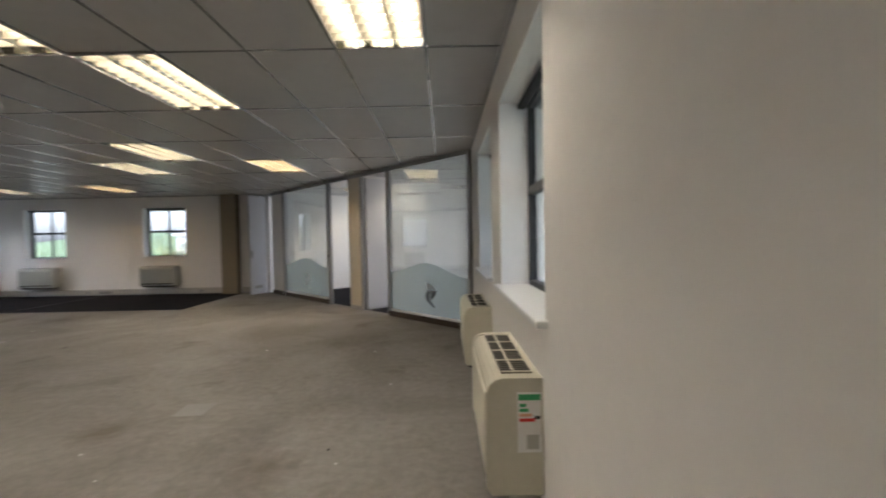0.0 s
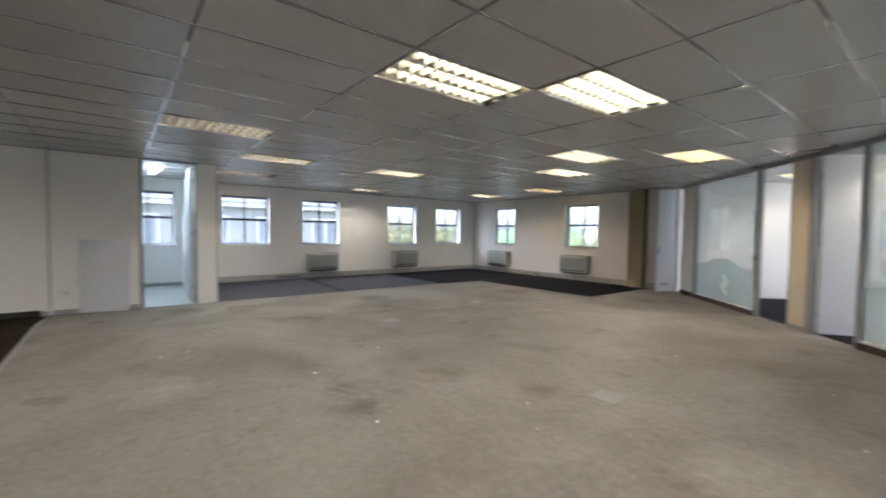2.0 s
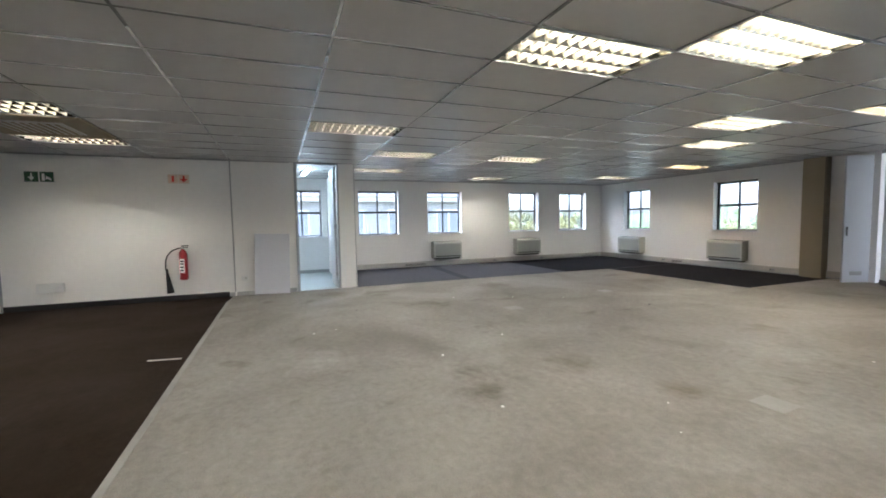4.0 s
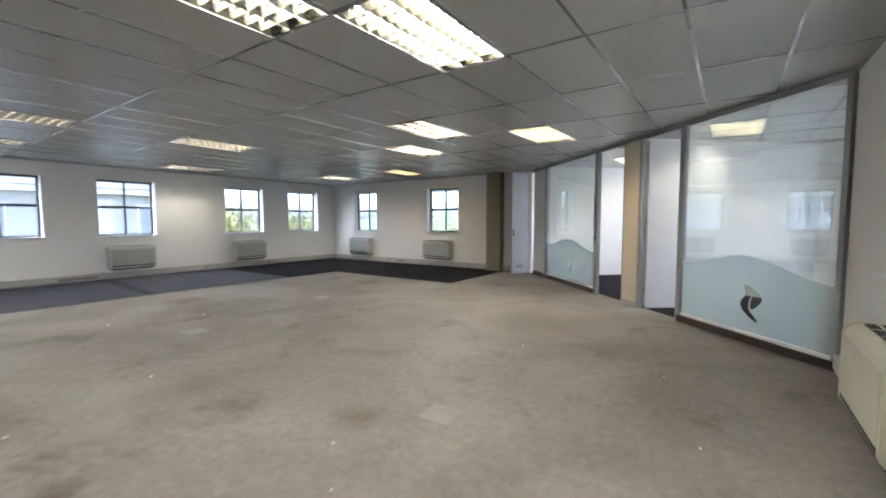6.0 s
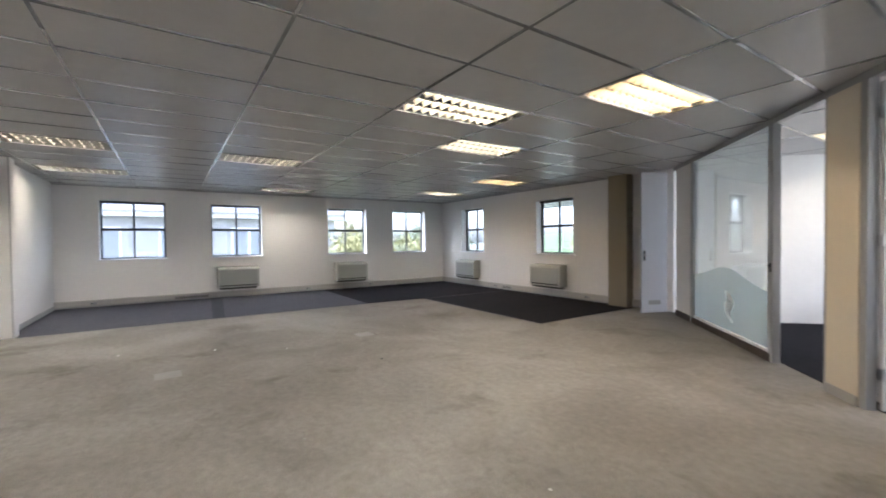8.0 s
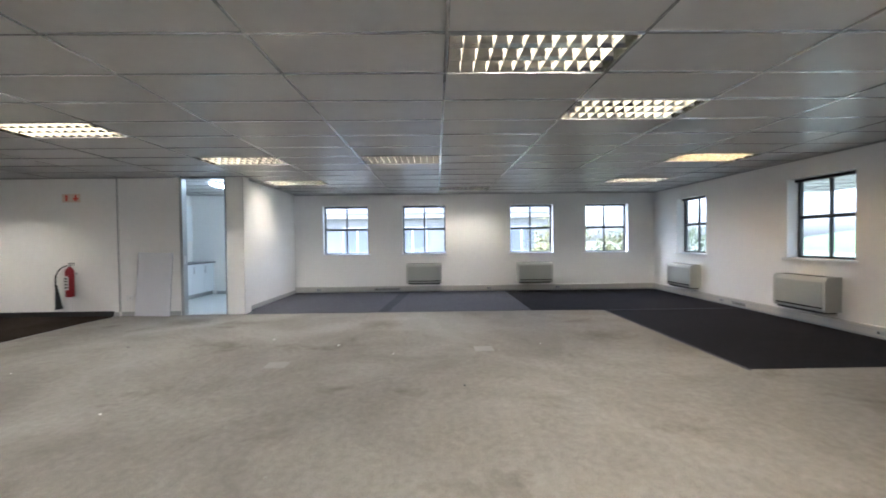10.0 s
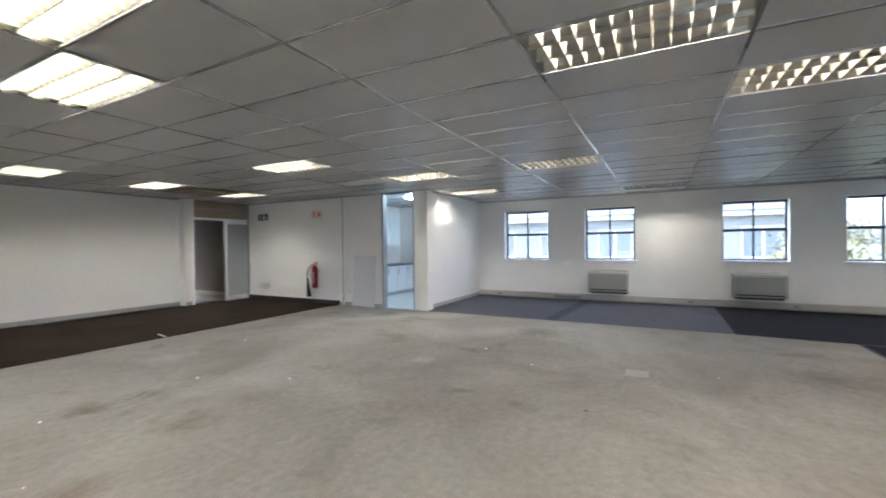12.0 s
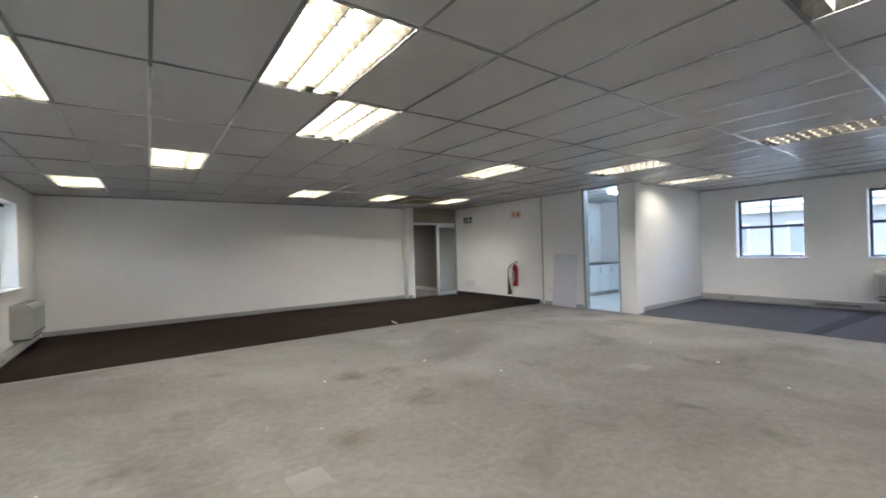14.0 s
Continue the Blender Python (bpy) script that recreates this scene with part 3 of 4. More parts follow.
d1 = door_leaf("door_1", pose(-4.70, 12.10, 0.0, 0, 0, 245), 0.52, H - 0.08, M_DOOR, "blue-grey flush door standing open by the column")
part("kick_vent", B(0.14, 0.38, 0.0202, 0.026, 0.16, 0.24, 0.002), M_SKIRT, d1)
door_leaf("door_2", PART @ pose(2.664, -0.05, 0, 0, 0, 262), 0.82, H - 0.10, M_WDOOR, "white flush door standing open into the office")
door_leaf("door_5", pose(XX - 0.17, 2.01, 0.008, 0, 0, 180), 0.80, H - 0.06, M_WDOOR, "white flush kitchen door folded back open")
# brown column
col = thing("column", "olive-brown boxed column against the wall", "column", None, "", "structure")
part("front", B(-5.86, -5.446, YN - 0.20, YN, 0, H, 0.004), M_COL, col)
# Thin panel makes the column's east face darker than its front.
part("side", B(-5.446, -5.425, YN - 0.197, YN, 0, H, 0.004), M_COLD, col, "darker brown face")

# ---- entrance in the corner ----
en = thing("door_3", "open entrance with white frame and glazed side panel", "doorway", None, "", "structure")
for a in ((-7.57, -7.502, 0.0, H), (-8.48, -8.41, 0.0, 2.18), (-9.15, -9.09, 0.0, H)):
    part("jamb", B(a[0], a[1], -3.58, -3.5, a[2], a[3], 0.004), M_ALU if a[0] < -9 else M_REVEAL, en)
part("transom", B(-9.09, -7.57, -3.57, -3.505, 2.18, 2.24, 0.004), M_REVEAL, en)
part("top_panel", B(-9.09, -8.45, -3.55, -3.52, 2.24, H), M_TAUPE, en), part("top_panel", B(-8.45, -7.57, -3.56, -3.53, 2.24, H), M_TAUPE, en, "taupe panel over the door")
part("top_bar", B(-8.45, -7.57, -3.55, -3.51, 2.46, 2.49), M_ALU, en)
part("side_rail", B(-9.09, -8.48, -3.56, -3.51, 2.10, 2.18), M_REVEAL, en)
part("side_bottom", B(-9.09, -8.48, -3.56, -3.51, 0.006, 0.12), M_REVEAL, en)
part("side_glass", B(-9.09, -8.48, -3.54, -3.53, 0.12, 2.10), M_GLASS, en, "pale glass side panel")

# ---- light fittings ----


def fitting(name, label, tube):
    """Three tubes, each in a mirror trough that narrows upwards, behind V-shaped cross blades."""
    f = thing(name, label, "ceiling light", None, "recessed ceiling lights")
    w, l, h = PX - 0.03, PY - 0.03, 0.125
    part("housing", B(-w / 2, w / 2, -l / 2, l / 2, h, h + 0.004), M_HOUSE, f, "reflector housing")
    up = Matrix(((1, 0, 0, 0), (0, 0, 1, 0), (0, 1, 0, 0), (0, 0, 0, 1)))  # profile x, z swept along y
    curve = [(0.003, 0.004), (0.017, 0.030), (0.034, 0.052), (0.054, 0.076), (0.064, 0.098), (0.064, h)]
    pitch = w / 3
    for s in (-0.5, 0.5):
        ridge = [(s * pitch - x, z) for x, z in curve[::-1]] + [(s * pitch + x, z) for x, z in curve]
        part("trough_ridge", prism(bmesh.new(), ridge, -l / 2 + 0.006, l / 2 - 0.006, up), M_MIRROR, f, "mirror-finish reflector")
    for s in (-1, 1):
        side = [(s * w / 2, 0.0), (s * w / 2, h)] + [(s * (w / 2 - x), z) for x, z in curve[::-1]]
        part("side_reflector", prism(bmesh.new(), side, -l / 2 + 0.006, l / 2 - 0.006, up), M_MIRROR, f, "mirror-finish reflector")
        part("end_plate", B(-w / 2, w / 2, s * l / 2, s * (l / 2 - 0.006), 0.0, h), M_HOUSE, f)
        part("rim", B(s * w / 2, s * (w / 2 + 0.012), -l / 2 - 0.012, l / 2 + 0.012, -0.006, 0.006), M_TBAR, f)
        part("rim", B(-w / 2, w / 2, s * l / 2, s * (l / 2 + 0.012), -0.006, 0.006), M_TBAR, f)
    for s in (-1, 0, 1):
        t = lathe(bmesh.new(), [(0.016, -l / 2 + 0.03), (0.016, l / 2 - 0.03)], 10, pose(s * pitch, 0, 0.072, 90, 0, 0))
        part("tube", t, tube, f, "lit fluorescent tube")
    side_on = Matrix(((0, 0, 1, 0), (1, 0, 0, 0), (0, 1, 0, 0), (0, 0, 0, 1)))  # profile y, z swept along x
    for i in range(1, 12):
        y = -l / 2 + l * i / 12
        vee = [(y - 0.001, 0.003), (y + 0.001, 0.003), (y + 0.006, 0.046), (y - 0.006, 0.046)]
        for k in (-1, 0, 1):
            part("cross_blade", prism(bmesh.new(), vee, (k - 0.5) * pitch + 0.004, (k + 0.5) * pitch - 0.004, side_on), M_BLADE, f)
    return f


def cell_pose(i, j):
    x0, x1, y0, y1 = cell(i, j)
    return pose((x0 + x1) / 2, (y0 + y1) / 2, H)


ft = fitting("ceiling_light", "lit recessed fluorescent light with metal louvre", M_TUBE)
ft.matrix_basis = cell_pose(*LIGHTS[0])
WARM = [(3, 6), (11, 8)]
for ij in LIGHTS[1:] + OFFICE_LIGHTS:
    if ij not in WARM:
        copy_thing(ft, cell_pose(*ij))
fw = fitting("ceiling_light", "lit recessed fluorescent light with warm orange glow", M_WARM)
fw.matrix_basis = cell_pose(*WARM[0])
for ij in WARM[1:]:
    copy_thing(fw, cell_pose(*ij))
kl = thing("kitchen_light", "cool-white linear fluorescent light on the kitchen ceiling", "ceiling light", pose(-10.3, 1.5, H, 0, 0, 3))
part("batten", B(-0.62, 0.62, -0.05, 0.05, -0.035, 0.0, 0.005), M_WHITE, kl)
part("diffuser", B(-0.60, 0.60, -0.04, 0.04, -0.085, -0.036, 0.015), M_COOL, kl, "glowing diffuser")

# air cassette in the ceiling
ac = thing("ceiling_cassette", "square beige-brown air conditioning cassette in the ceiling", "air conditioner", pose(GX - PX * 10, GY - PY * 1.5, H))
part("body", B(-PX + 0.02, PX - 0.02, -PY / 2 + 0.02, PY / 2 - 0.02, -0.02, 0.15, 0.006), M_VENT, ac)
part("panel", B(-0.35, 0.35, -0.35, 0.35, -0.032, -0.02, 0.004), M_TRUNK, ac)
for i in range(8):
    part("slat", B(-0.3, 0.3, -0.3 + i * 0.08, -0.27 + i * 0.08, -0.040, -0.032), M_VENT, ac)

# ---- fan coil units ----


def fan_coil(casing, panel, label, m, z1=0.78, w=0.95, sticker=False):
    f = thing("fan_coil_unit", label, "fan coil unit", m, "fan coil units under the windows")
    z0, d = z1 - 0.52, 0.25
    # body with sloped top front and rounded ends
    prof = [(0.0, z0), (-d + 0.02, z0), (-d, z0 + 0.03), (-d, z1 - 0.07), (-d + 0.008, z1 - 0.045), (-d + 0.024, z1 - 0.022), (-d + 0.046, z1 - 0.007), (-d + 0.072, z1), (0.0, z1)]
    b = bmesh.new()
    m4 = Matrix(((0, 0, 1, 0), (1, 0, 0, 0), (0, 1, 0, 0), (0, 0, 0, 1)))
    prism(b, prof, -w / 2 + 0.045, w / 2 - 0.045, m4)
    part("casing", b, casing, f)
    for s in (-1, 1):
        e = bmesh.new()
        prism(e, [(y * 1.0 - (0.004 if y < 0 else 0), z + (0.004 if z > 0.5 else -0.004)) for y, z in prof], min(s * (w / 2 - 0.045), s * w / 2), max(s * (w / 2 - 0.045), s * w / 2), m4)
        part("end_cap", e, casing, f)
    g = part("top_grille", B(-w / 2 + 0.08, w / 2 - 0.08, -d + 0.075, -0.03, z1 - 0.002, z1 + 0.003), M_GRILLE, f, "brown slotted outlet grille")
    for i in range(24):
        x = -w / 2 + 0.095 + i * (w - 0.19) / 23
        part("slat", B(x - 0.003, x + 0.003, -d + 0.08, -0.035, z1 + 0.003, z1 + 0.006), M_FRAME, g)
    for i in range(5):
        x = -w / 2 + 0.08 + i * (w - 0.16) / 4
        part("rib", B(x - 0.009, x + 0.009, -d + 0.075, -0.03, z1 + 0.006, z1 + 0.010, 0.002), casing, g)
    part("long_rib", B(-w / 2 + 0.08, w / 2 - 0.08, -0.125, -0.113, z1 + 0.010, z1 + 0.013), casing, g)
    part("front_panel", B(-w / 2 + 0.05, w / 2 - 0.05, -d - 0.007, -d + 0.004, z0 + 0.07, z1 - 0.075, 0.003), panel, f, "removable front panel")
    # No recess is cut under the panel; a black strip paints in its shade.
    part("slot", B(-w / 2 + 0.05, w / 2 - 0.05, -d - 0.003, -d + 0.004, z0 + 0.04, z0 + 0.066), M_BLACK, f, "black strip for the shaded slot under the panel")
    # Solid black box stands for the shade in the intake below the casing.
    part("intake", B(-w / 2 + 0.05, w / 2 - 0.05, -d + 0.03, -0.02, z0 - 0.035, z0 - 0.001), M_BLACK, f, "dark intake slot")
    part("filter_tray", B(-w / 2 + 0.1, w / 2 - 0.05, -0.14, -0.01, z0 - 0.06, z0 - 0.036, 0.004), M_TRUNK, f)
    part("pipe", pipe(bmesh.new(), [(w / 2 - 0.12, -0.06, z0 - 0.03), (w / 2 - 0.12, -0.062, 0.2), (w / 2 - 0.12, -0.062, 0.1)], 0.012), M_TRUNK, f)
    if sticker:
        lab = part("energy_label", B(w / 2, w / 2 + 0.0015, -0.115, -0.008, z1 - 0.33, z1 - 0.06), M_LABEL, f, "white energy label with coloured bars")
        part("label_head", B(w / 2 + 0.0015, w / 2 + 0.0025, -0.11, -0.012, z1 - 0.095, z1 - 0.068), M_EGREEN, lab)
        for i, (mm, L) in enumerate(((M_EGREEN, 0.03), (M_EGREEN, 0.04), (M_ORANGE, 0.055), (M_SRED, 0.07))):
            part("label_bar", B(w / 2 + 0.0015, w / 2 + 0.0025, -0.106, -0.106 + L, z1 - 0.125 - i * 0.022, z1 - 0.11 - i * 0.022), mm, lab)
        part("label_arrow", B(w / 2 + 0.0015, w / 2 + 0.0025, -0.038, -0.014, z1 - 0.18, z1 - 0.165), M_BLACK, lab)
        part("label_box", B(w / 2 + 0.0015, w / 2 + 0.0025, -0.075, -0.02, z1 - 0.315, z1 - 0.25), M_FCU, lab)
    return f


fc = fan_coil(M_FCU, M_PANEL, "grey-green fan coil unit on the wall below a window", WEST @ pose(5.82, 0, 0))
for m in (WEST @ pose(8.84, 0, 0), NORTH @ pose(-10.85, 0, 0), NORTH @ pose(-7.58, 0, 0), EAST @ pose(2.35, 0, 0)):
    copy_thing(fc, m)
fan_coil(M_FCUE, M_FCUE, "cream fan coil unit with energy label below a window", EAST @ pose(-3.17, 0, 0), 0.745, 0.90, True)
fan_coil(M_FCUE, M_FCUE, "cream fan coil unit below a window", EAST @ pose(-5.07, 0, 0), 0.745, 0.90)

# ---- things on the sign wall ----
SG = pose(XX, 0, 0, 0, 0, 90)  # local x along +y, local -y into the room


def sign(name, label, u0, u1, z0, z1, fields):
    s = thing(name, label, "sign", SG)
    part("plate", B(u0, u1, -0.004, 0, z0, z1), M_WHITE, s)
    for bm_, mm, nm in fields:
        part(nm, bm_, mm, s)
    return s


V90 = pose(0, -0.0062, 0, 90, 0, 0)


def flat(pts):
    return prism(bmesh.new(), pts, -0.0006, 0.0006, V90)


def square(u0, u1, z0, z1):
    return B(u0, u1, -0.0055, -0.004, z0, z1)


exit_sign = [(square(-3.09, -2.905, 2.205, 2.375), M_GREEN, "green_field"), (square(-2.885, -2.70, 2.205, 2.375), M_GREEN, "green_field"),
             (flat([(-3.01, 2.345), (-2.985, 2.345), (-2.985, 2.29), (-2.95, 2.29), (-2.9975, 2.225), (-3.045, 2.29), (-3.01, 2.29)]), M_WHITE, "arrow"),
             (flat([(-2.86, 2.345), (-2.82, 2.345), (-2.82, 2.225), (-2.86, 2.225)]), M_WHITE, "doorway_symbol"),
             (flat([(-2.80, 2.31), (-2.74, 2.27), (-2.73, 2.23), (-2.75, 2.23), (-2.78, 2.26), (-2.80, 2.24), (-2.81, 2.25)]), M_WHITE, "slanted_bar")]
sign("exit_sign", "green and white emergency exit sign on the wall", -3.10, -2.69, 2.20, 2.38, exit_sign)
fire = [(square(-1.03, -0.87, 2.215, 2.375), M_FADED, "orange_field"), (square(-0.86, -0.69, 2.215, 2.375), M_FADED, "orange_field"),
        (flat([(-0.97, 2.35), (-0.93, 2.35), (-0.93, 2.24), (-0.97, 2.24)]), M_SRED, "cylinder_symbol"),
        (flat([(-0.79, 2.355), (-0.76, 2.355), (-0.76, 2.30), (-0.71, 2.30), (-0.775, 2.23), (-0.84, 2.30), (-0.79, 2.30)]), M_SRED, "arrow")]
sign("extinguisher_sign", "faded orange sign with red arrow above the extinguisher", -1.04, -0.68, 2.21, 2.38, fire)

ex = thing("fire_extinguisher", "red carbon dioxide fire extinguisher with black horn on the wall", "fire extinguisher", SG @ pose(-0.84, -0.11, 0.40))
part("cylinder", lathe(bmesh.new(), [(0.055, 0.0), (0.07, 0.012), (0.07, 0.48), (0.058, 0.53), (0.03, 0.56), (0.025, 0.58)], 24), M_RED, ex)
part("label", B(-0.045, 0.03, -0.0735, -0.058, 0.14, 0.40, 0.004), M_LABEL, ex, "white printed label")
for z in (0.17, 0.23, 0.29, 0.34):
    part("label_print", B(-0.04, 0.02, -0.0745, -0.0733, z, z + 0.03), M_BLACK, ex)
part("valve", lathe(bmesh.new(), [(0.022, 0.58), (0.022, 0.62), (0.012, 0.64)], 12), M_STEEL, ex)
hd = B(-0.02, 0.1, -0.012, 0.012, 0.635, 0.65, 0.003)
box(hd, -0.02, 0.09, -0.012, 0.012, 0.605, 0.617, 0.003)
part("lever", hd, M_BLACK, ex)
pts = [(-0.02, 0, 0.60)] + [(-0.02 - 0.27 * math.sin(a), 0.02, 0.32 + 0.28 * math.cos(a)) for a in (math.pi / 2 * i / 10 for i in range(1, 11))] + [(-0.295, 0.02, 0.2)]
part("hose", pipe(bmesh.new(), pts, 0.011), M_RUB, ex, "black rubber hose")
part("horn", lathe(bmesh.new(), [(0.06, -0.36), (0.035, -0.1), (0.02, 0.03), (0.02, 0.1)], 16, pose(-0.27, 0.02, 0.12, 0, -6, 0)), M_RUB, ex, "black discharge horn")
part("bracket", B(-0.06, 0.06, 0.068, 0.109, 0.42, 0.46), M_STEEL, ex)

sb = thing("cable_box", "white plastic cable box low on the wall", "socket box", SG)
part("body", B(-3.04, -2.66, -0.06, 0, 0.30, 0.46, 0.012), M_WHITE, sb)
part("lid", B(-3.03, -2.67, -0.068, -0.06, 0.40, 0.455, 0.003), M_WHITE, sb)
KF = pose(XX - 0.03, 0, 0, 0, 0, 90)
sk = thing("wall_socket", "white wall socket beside the leaning board", "socket", KF)
part("plate", B(0.12, 0.24, -0.012, 0, 0.30, 0.40, 0.004), M_WHITE, sk)
part("switch", B(0.19, 0.215, -0.017, -0.012, 0.335, 0.365, 0.002), M_TRUNK, sk)
# loose panel leaning on the wall
lb = solid("leaning_board", B(0.0, 0.66, -0.012, 0.012, 0.0, 1.22, 0.002), M_BOARD, "pale grey rectangular board leaning against the wall", "board", "", KF @ pose(0.36, -0.12, 0.018, -4.5, 1.5, 0))
# jambs of the kitchen opening
kj = thing("door_4", "full-height kitchen opening with grey frame", "doorway", KF, "", "structure")
part("jamb", B(1.18, 1.235, -0.012, 0.13, 0, H - 0.03, 0.003), M_ALU, kj), part("jamb", B(2.045, 2.075, -0.012, 0.13, 0, H - 0.03, 0.003), M_ALU, kj)
part("head", B(1.18, 2.075, -0.012, 0.13, H - 0.03, H - 0.001), M_ALU, kj)
part("strike", B(1.236, 1.24, 0.03, 0.06, 1.0, 1.15), M_STEEL, kj)
part("corner_bead", B(2.405, 2.425, -0.006, 0.0, 0.0, H), M_ALU, kj)

# ---- kitchen ----


def cabinet(name, label, x0, x1, y0, y1, z0, z1, front, handle_low, group):
    c = thing(name, label, "cabinet", pose(x0, y0, 0), group)
    w, d = x1 - x0, y1 - y0
    part("body", B(0, w, 0, d - 0.02, z0, z1), M_CAB, c)
    dr = part("door", B(0.002, w - 0.002, d - 0.02, d, z0 + 0.002, z1 - 0.002, 0.003), M_CAB, c)
    zz = z0 + 0.06 if handle_low else z1 - 0.24
    part("handle", B(w - 0.06, w - 0.045, d, d + 0.025, zz, zz + 0.18, 0.004), M_STEEL, dr, "steel bar handle")


KY = -0.50
for i in range(5):
    x = XW + 0.03 + i * 0.5
    cabinet("base_cabinet", "white kitchen base cabinet under the worktop", x, x + 0.495, KY, KY + 0.60, 0.12, 0.87, 1, False, "kitchen base cabinets")
    if i >= 1:
        cabinet("wall_cabinet", "white kitchen wall cabinet", x, x + 0.495, KY, KY + 0.34, 1.45, 2.35, 1, True, "kitchen wall cabinets")
solid("cabinet_plinth", B(XW, -9.88, KY, KY + 0.53, 0.007, 0.12), M_SKIRT, "grey kitchen plinth under the base cabinets", "plinth")
solid("worktop", B(XW, -9.88, KY, KY + 0.64, 0.87, 0.90, 0.004), M_TOP, "dark-edged kitchen worktop over white cabinets", "worktop")
tp = thing("kitchen_tap", "chrome tap on the worktop", "tap", pose(-11.1, KY + 0.14, 0.90))
part("spout", pipe(bmesh.new(), [(0, 0, 0), (0, 0, 0.18), (0, 0.03, 0.24), (0, 0.12, 0.24), (0, 0.15, 0.2)], 0.011), M_STEEL, tp)
part("lever", B(-0.01, 0.01, -0.01, 0.05, 0.1, 0.12, 0.003), M_STEEL, tp)
sh = thing("small_shelf", "small pale wall shelf above the worktop", "shelf", pose(-11.5, KY, 1.18))
part("board", B(0, 0.4, 0, 0.12, 0, 0.018), M_SKIRT, sh), part("bracket", B(0.18, 0.2, 0, 0.1, -0.08, 0.0), M_STEEL, sh)
oh = thing("coat_rack", "small orange-brown wooden rack on the kitchen wall", "rack", WEST)
part("board", prism(bmesh.new(), [(0.56, 1.89), (0.94, 1.89), (0.94, 1.95), (0.85, 1.95), (0.75, 1.985), (0.65, 1.95), (0.56, 1.95)], 0, 0.02, pose(0, 0, 0, 90, 0, 0)), M_ORANGE, oh)
part("hook", B(0.74, 0.76, -0.05, -0.02, 1.9, 1.92), M_STEEL, oh)
solid("kitchen_skirting", B(XW, XW + 0.012, KY + 0.65, 2.17, 0.007, 0.09), M_SKIRT, "grey kitchen skirting", "baseboard", "structure")

# ---- on the floor ----
for x, y, a in ((-1.95, 4.28, 3), (-6.35, 6.76, 2), (-5.77, 4.33, 2)):
    solid("floor_patch", B(-0.12, 0.12, -0.12, 0.12, 0, 0.003), M_PALE, "pale square patch on the carpet", "patch", "structure", pose(x, y, 0, 0, 0, a))
flap = bmesh.new()
prism(flap, [(0, 0), (0.55, -0.05), (0.5, 0.12), (0.05, 0.16)], 0.0, 0.012)
solid("carpet_flap", flap, M_DARK, "loose dark carpet offcut at the wall", "carpet offcut", "", pose(-9.05, -0.2, 0.006))
rs = random.Random(9)
for i in range(26):
    b = bmesh.new()
    bmesh.ops.create_icosphere(b, subdivisions=1, radius=rs.uniform(0.006, 0.016))
    bmesh.ops.scale(b, vec=(rs.uniform(0.8, 1.8), 1, 0.5), verts=b.verts[:])
    solid("litter_crumb", b, rs.choice((M_WHITE, M_WHITE, M_PALE, M_RUB)), "small crumb of debris on the carpet", "debris", "", pose(rs.uniform(-7.5, -0.3), rs.uniform(0.2, 8.2), 0.004, 0, 0, rs.uniform(0, 360)), "crumbs on the carpet")
solid("straw", B(-0.16, 0.16, -0.012, 0.012, 0, 0.006), M_TRUNK, "pale strip of torn backing on the dark carpet", "debris", "", pose(-5.1, -0.31, 0.007, 0, 0, 80))

# ---- outside ----
solid("ground", B(-900, 900, -900, 900, -4.2, -3.6), M_GROUND, "grass and yard outside", "ground", "structure")


def far_house(m, w, d, h, cols, rows_z):
    """A rendered house: walls, roof with eaves, parapet band, windows with frames."""
    hs = thing("neighbouring_building", "white rendered two-storey building with grey roof", "building", m)
    part("wall", B(-w / 2, w / 2, 0, d, 0, h), M_FACADE, hs)
    part("eaves", B(-w / 2 - 0.4, w / 2 + 0.4, -0.5, d + 0.5, h, h + 0.25), M_WALL, hs, "white eaves")
    rf = bmesh.new()
    m4 = Matrix(((0, 0, 1, 0), (1, 0, 0, 0), (0, 1, 0, 0), (0, 0, 0, 1)))
    prism(rf, [(-0.7, h + 0.25), (d + 0.7, h + 0.25), (d / 2, h + 2.4)], -w / 2 - 0.5, w / 2 + 0.5, m4)
    part("roof", rf, M_ROOF, hs)
    for z in rows_z:
        for i in range(cols):
            x = -w / 2 + w * (i + 0.5) / cols
            wi = part("window", B(x - 0.85, x + 0.85, -0.03, 0.02, z, z + 1.5), M_REVEAL, hs)
            for s in (-1, 1):
                part("pane", B(x + s * 0.42 - 0.36, x + s * 0.42 + 0.36, -0.045, -0.03, z + 0.08, z + 1.42), M_FWIN, wi)
            part("sill", B(x - 0.95, x + 0.95, -0.15, -0.03, z - 0.1, z), M_FACADE, wi)
    return hs


far_house(pose(-25, 3.2, -3.6, 0, 0, 90), 19, 9, 6.3, 6, (0.9, 4.3))
far_house(pose(34, 2, -3.6, 0, 0, -90), 24, 9, 6.4, 7, (0.9, 4.2))
far_house(pose(-22, 52, -3.6), 22, 9, 6.0, 6, (0.9, 4.0))


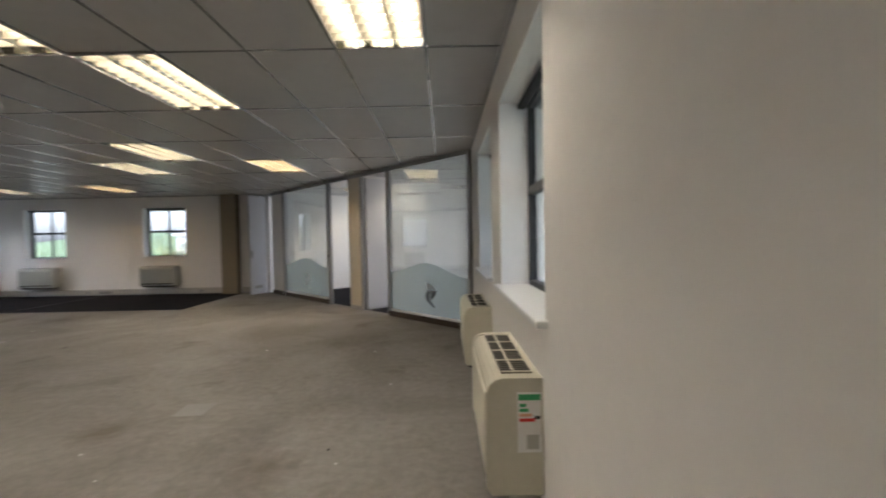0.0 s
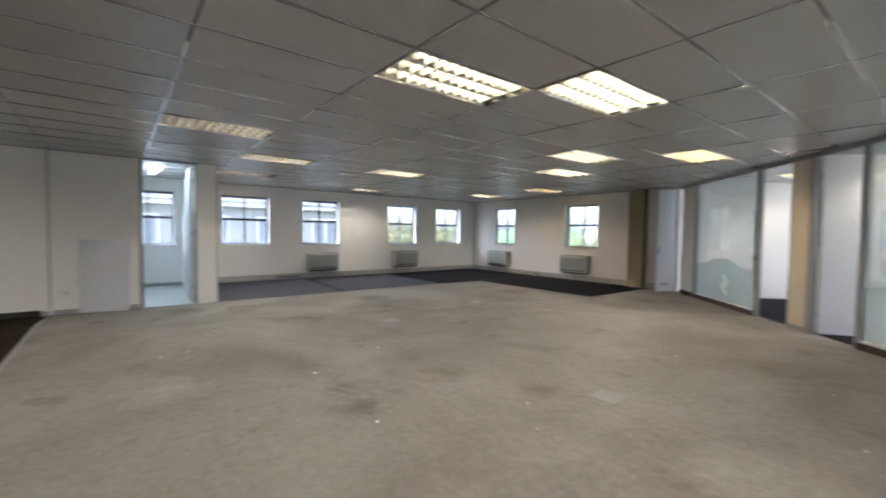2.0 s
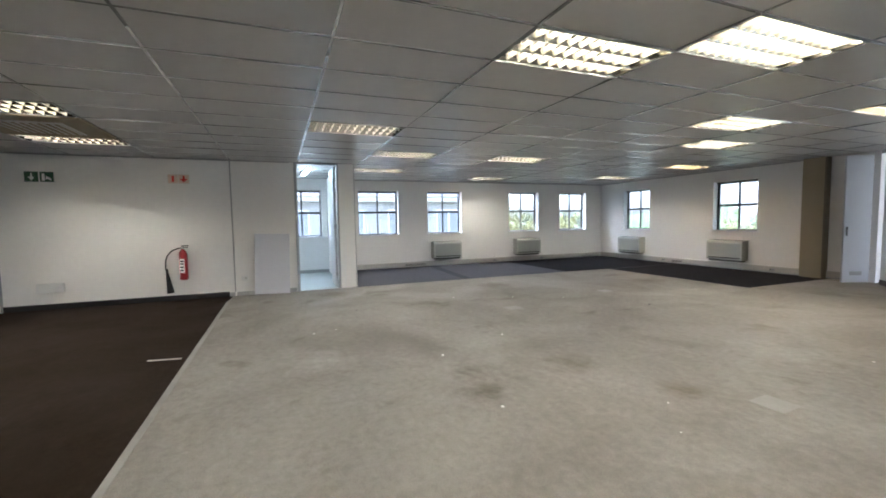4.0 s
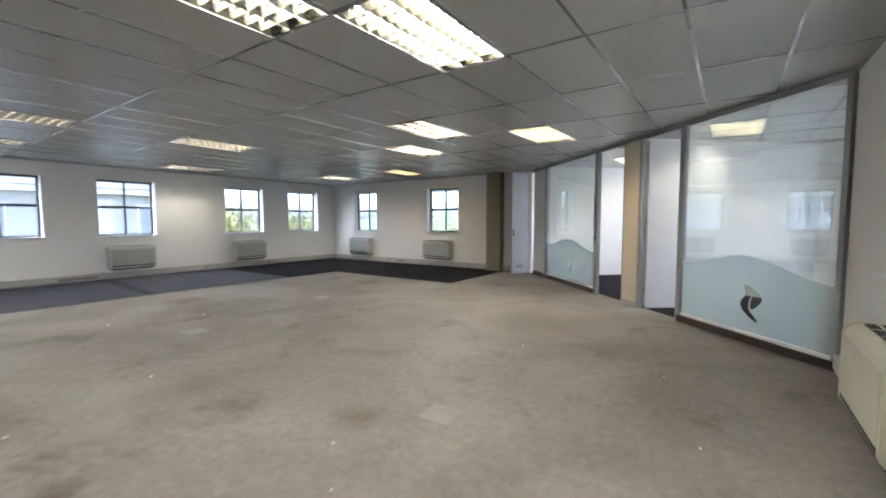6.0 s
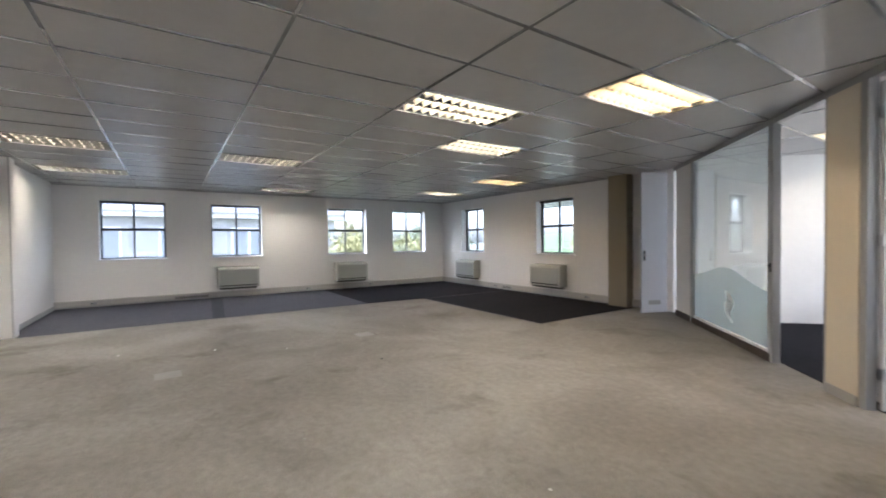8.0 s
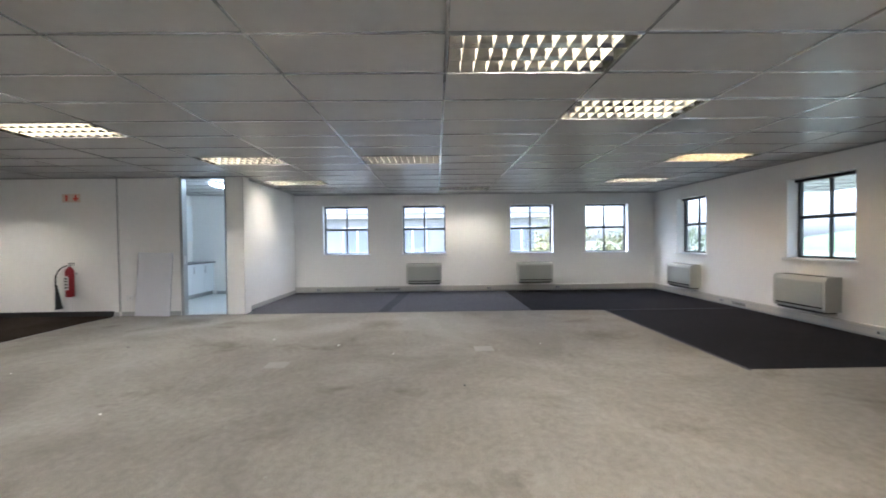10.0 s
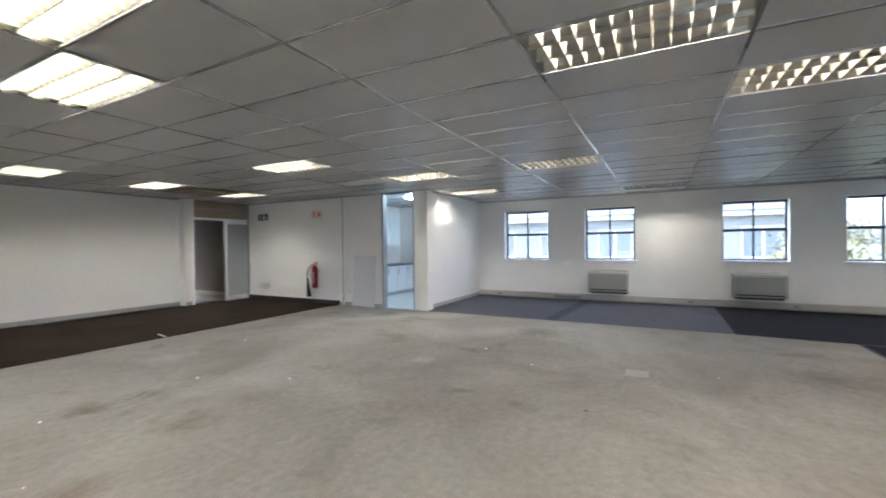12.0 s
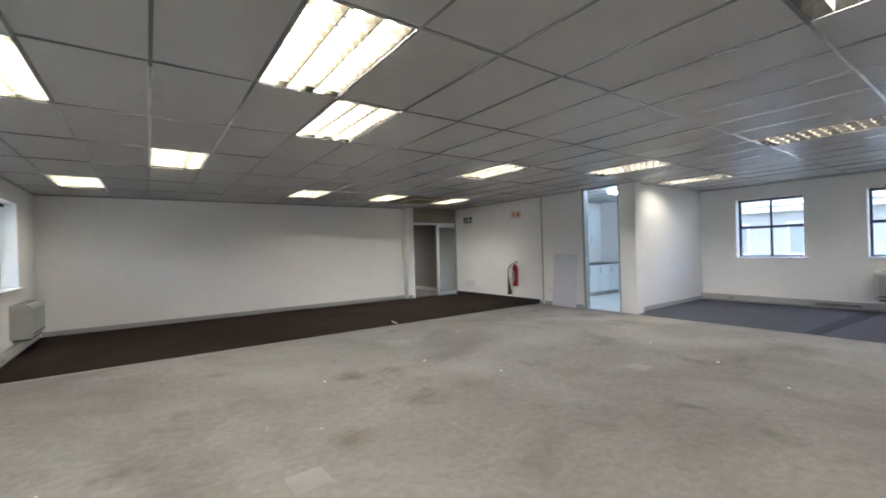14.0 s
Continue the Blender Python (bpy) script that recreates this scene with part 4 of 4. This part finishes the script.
def tree(x, y, h, spread, leaf, label, seed, count=900):
    r = random.Random(seed)
    t = thing("tree", label, "tree", pose(x, y, -3.6), "trees outside")
    tr = lathe(bmesh.new(), [(0.18, 0), (0.13, h * 0.4), (0.05, h * 0.8)], 8)
    tips = []
    for i in range(7):
        a, e = r.uniform(0, 6.28), r.uniform(0.5, 0.95)
        tip = (spread * 0.7 * math.cos(a), spread * 0.7 * math.sin(a), h * e)
        pipe(tr, [(0, 0, h * 0.35 + i * 0.05 * h), (tip[0] * 0.5, tip[1] * 0.5, h * (0.25 + e * 0.5)), tip], 0.035, 5)
        tips.append(tip)
    part("trunk", tr, M_BARK, t)
    vs, fs = [], []
    clumps = [(Vector(r.choice(tips)) + Vector((r.gauss(0, spread * 0.35), r.gauss(0, spread * 0.35), r.gauss(0, h * 0.12))), r.uniform(0.3, 0.6)) for _ in range(40)]
    for i in range(count):
        c, rad = r.choice(clumps)
        p = c + Vector((r.gauss(0, rad), r.gauss(0, rad), r.gauss(0, rad * 0.7)))
        q = Euler((r.uniform(0, 6), r.uniform(0, 6), r.uniform(0, 6))).to_quaternion()
        s, b = r.uniform(0.06, 0.14), len(vs)
        vs += [p + q @ Vector(k) * s for k in ((-1, 0, 0), (0, -0.4, 0.1), (1, 0, 0), (0, 0.4, 0.1))]
        fs.append((b, b + 1, b + 2, b + 3))
    me = bpy.data.meshes.new("crown")
    me.from_pydata(vs, [], fs)
    me.materials.append(leaf)
    cr = new("crown", me)
    cr.parent = t


for k, a in enumerate(((-19.5, 11.6, 4.9, 1.3, M_LEAFY, "yellow-green shrub tree outside the window"), (-20.5, 15.2, 5.2, 1.4, M_LEAFY, "yellow-green shrub tree outside the window"),
                       (-24, 19, 5.4, 2.2, M_LEAF, "green leafy tree outside"), (-11.5, 27, 5.6, 2.2, M_LEAF, "green leafy tree outside"), (-7.8, 26, 6.0, 2.2, M_LEAF, "green leafy tree outside"),
                       (-16.5, 27, 4.4, 2.0, M_LEAFY, "yellow-green leafy tree outside"))):
    tree(*a, 20 + k, 5500)
hill = bmesh.new()
bmesh.ops.create_icosphere(hill, subdivisions=4, radius=1, matrix=Matrix.LocRotScale((-40, 190, -6), None, (170, 70, 15)))
solid("backdrop_hill", hill, M_HILL, "green hillside in the distance", "hill", "structure")
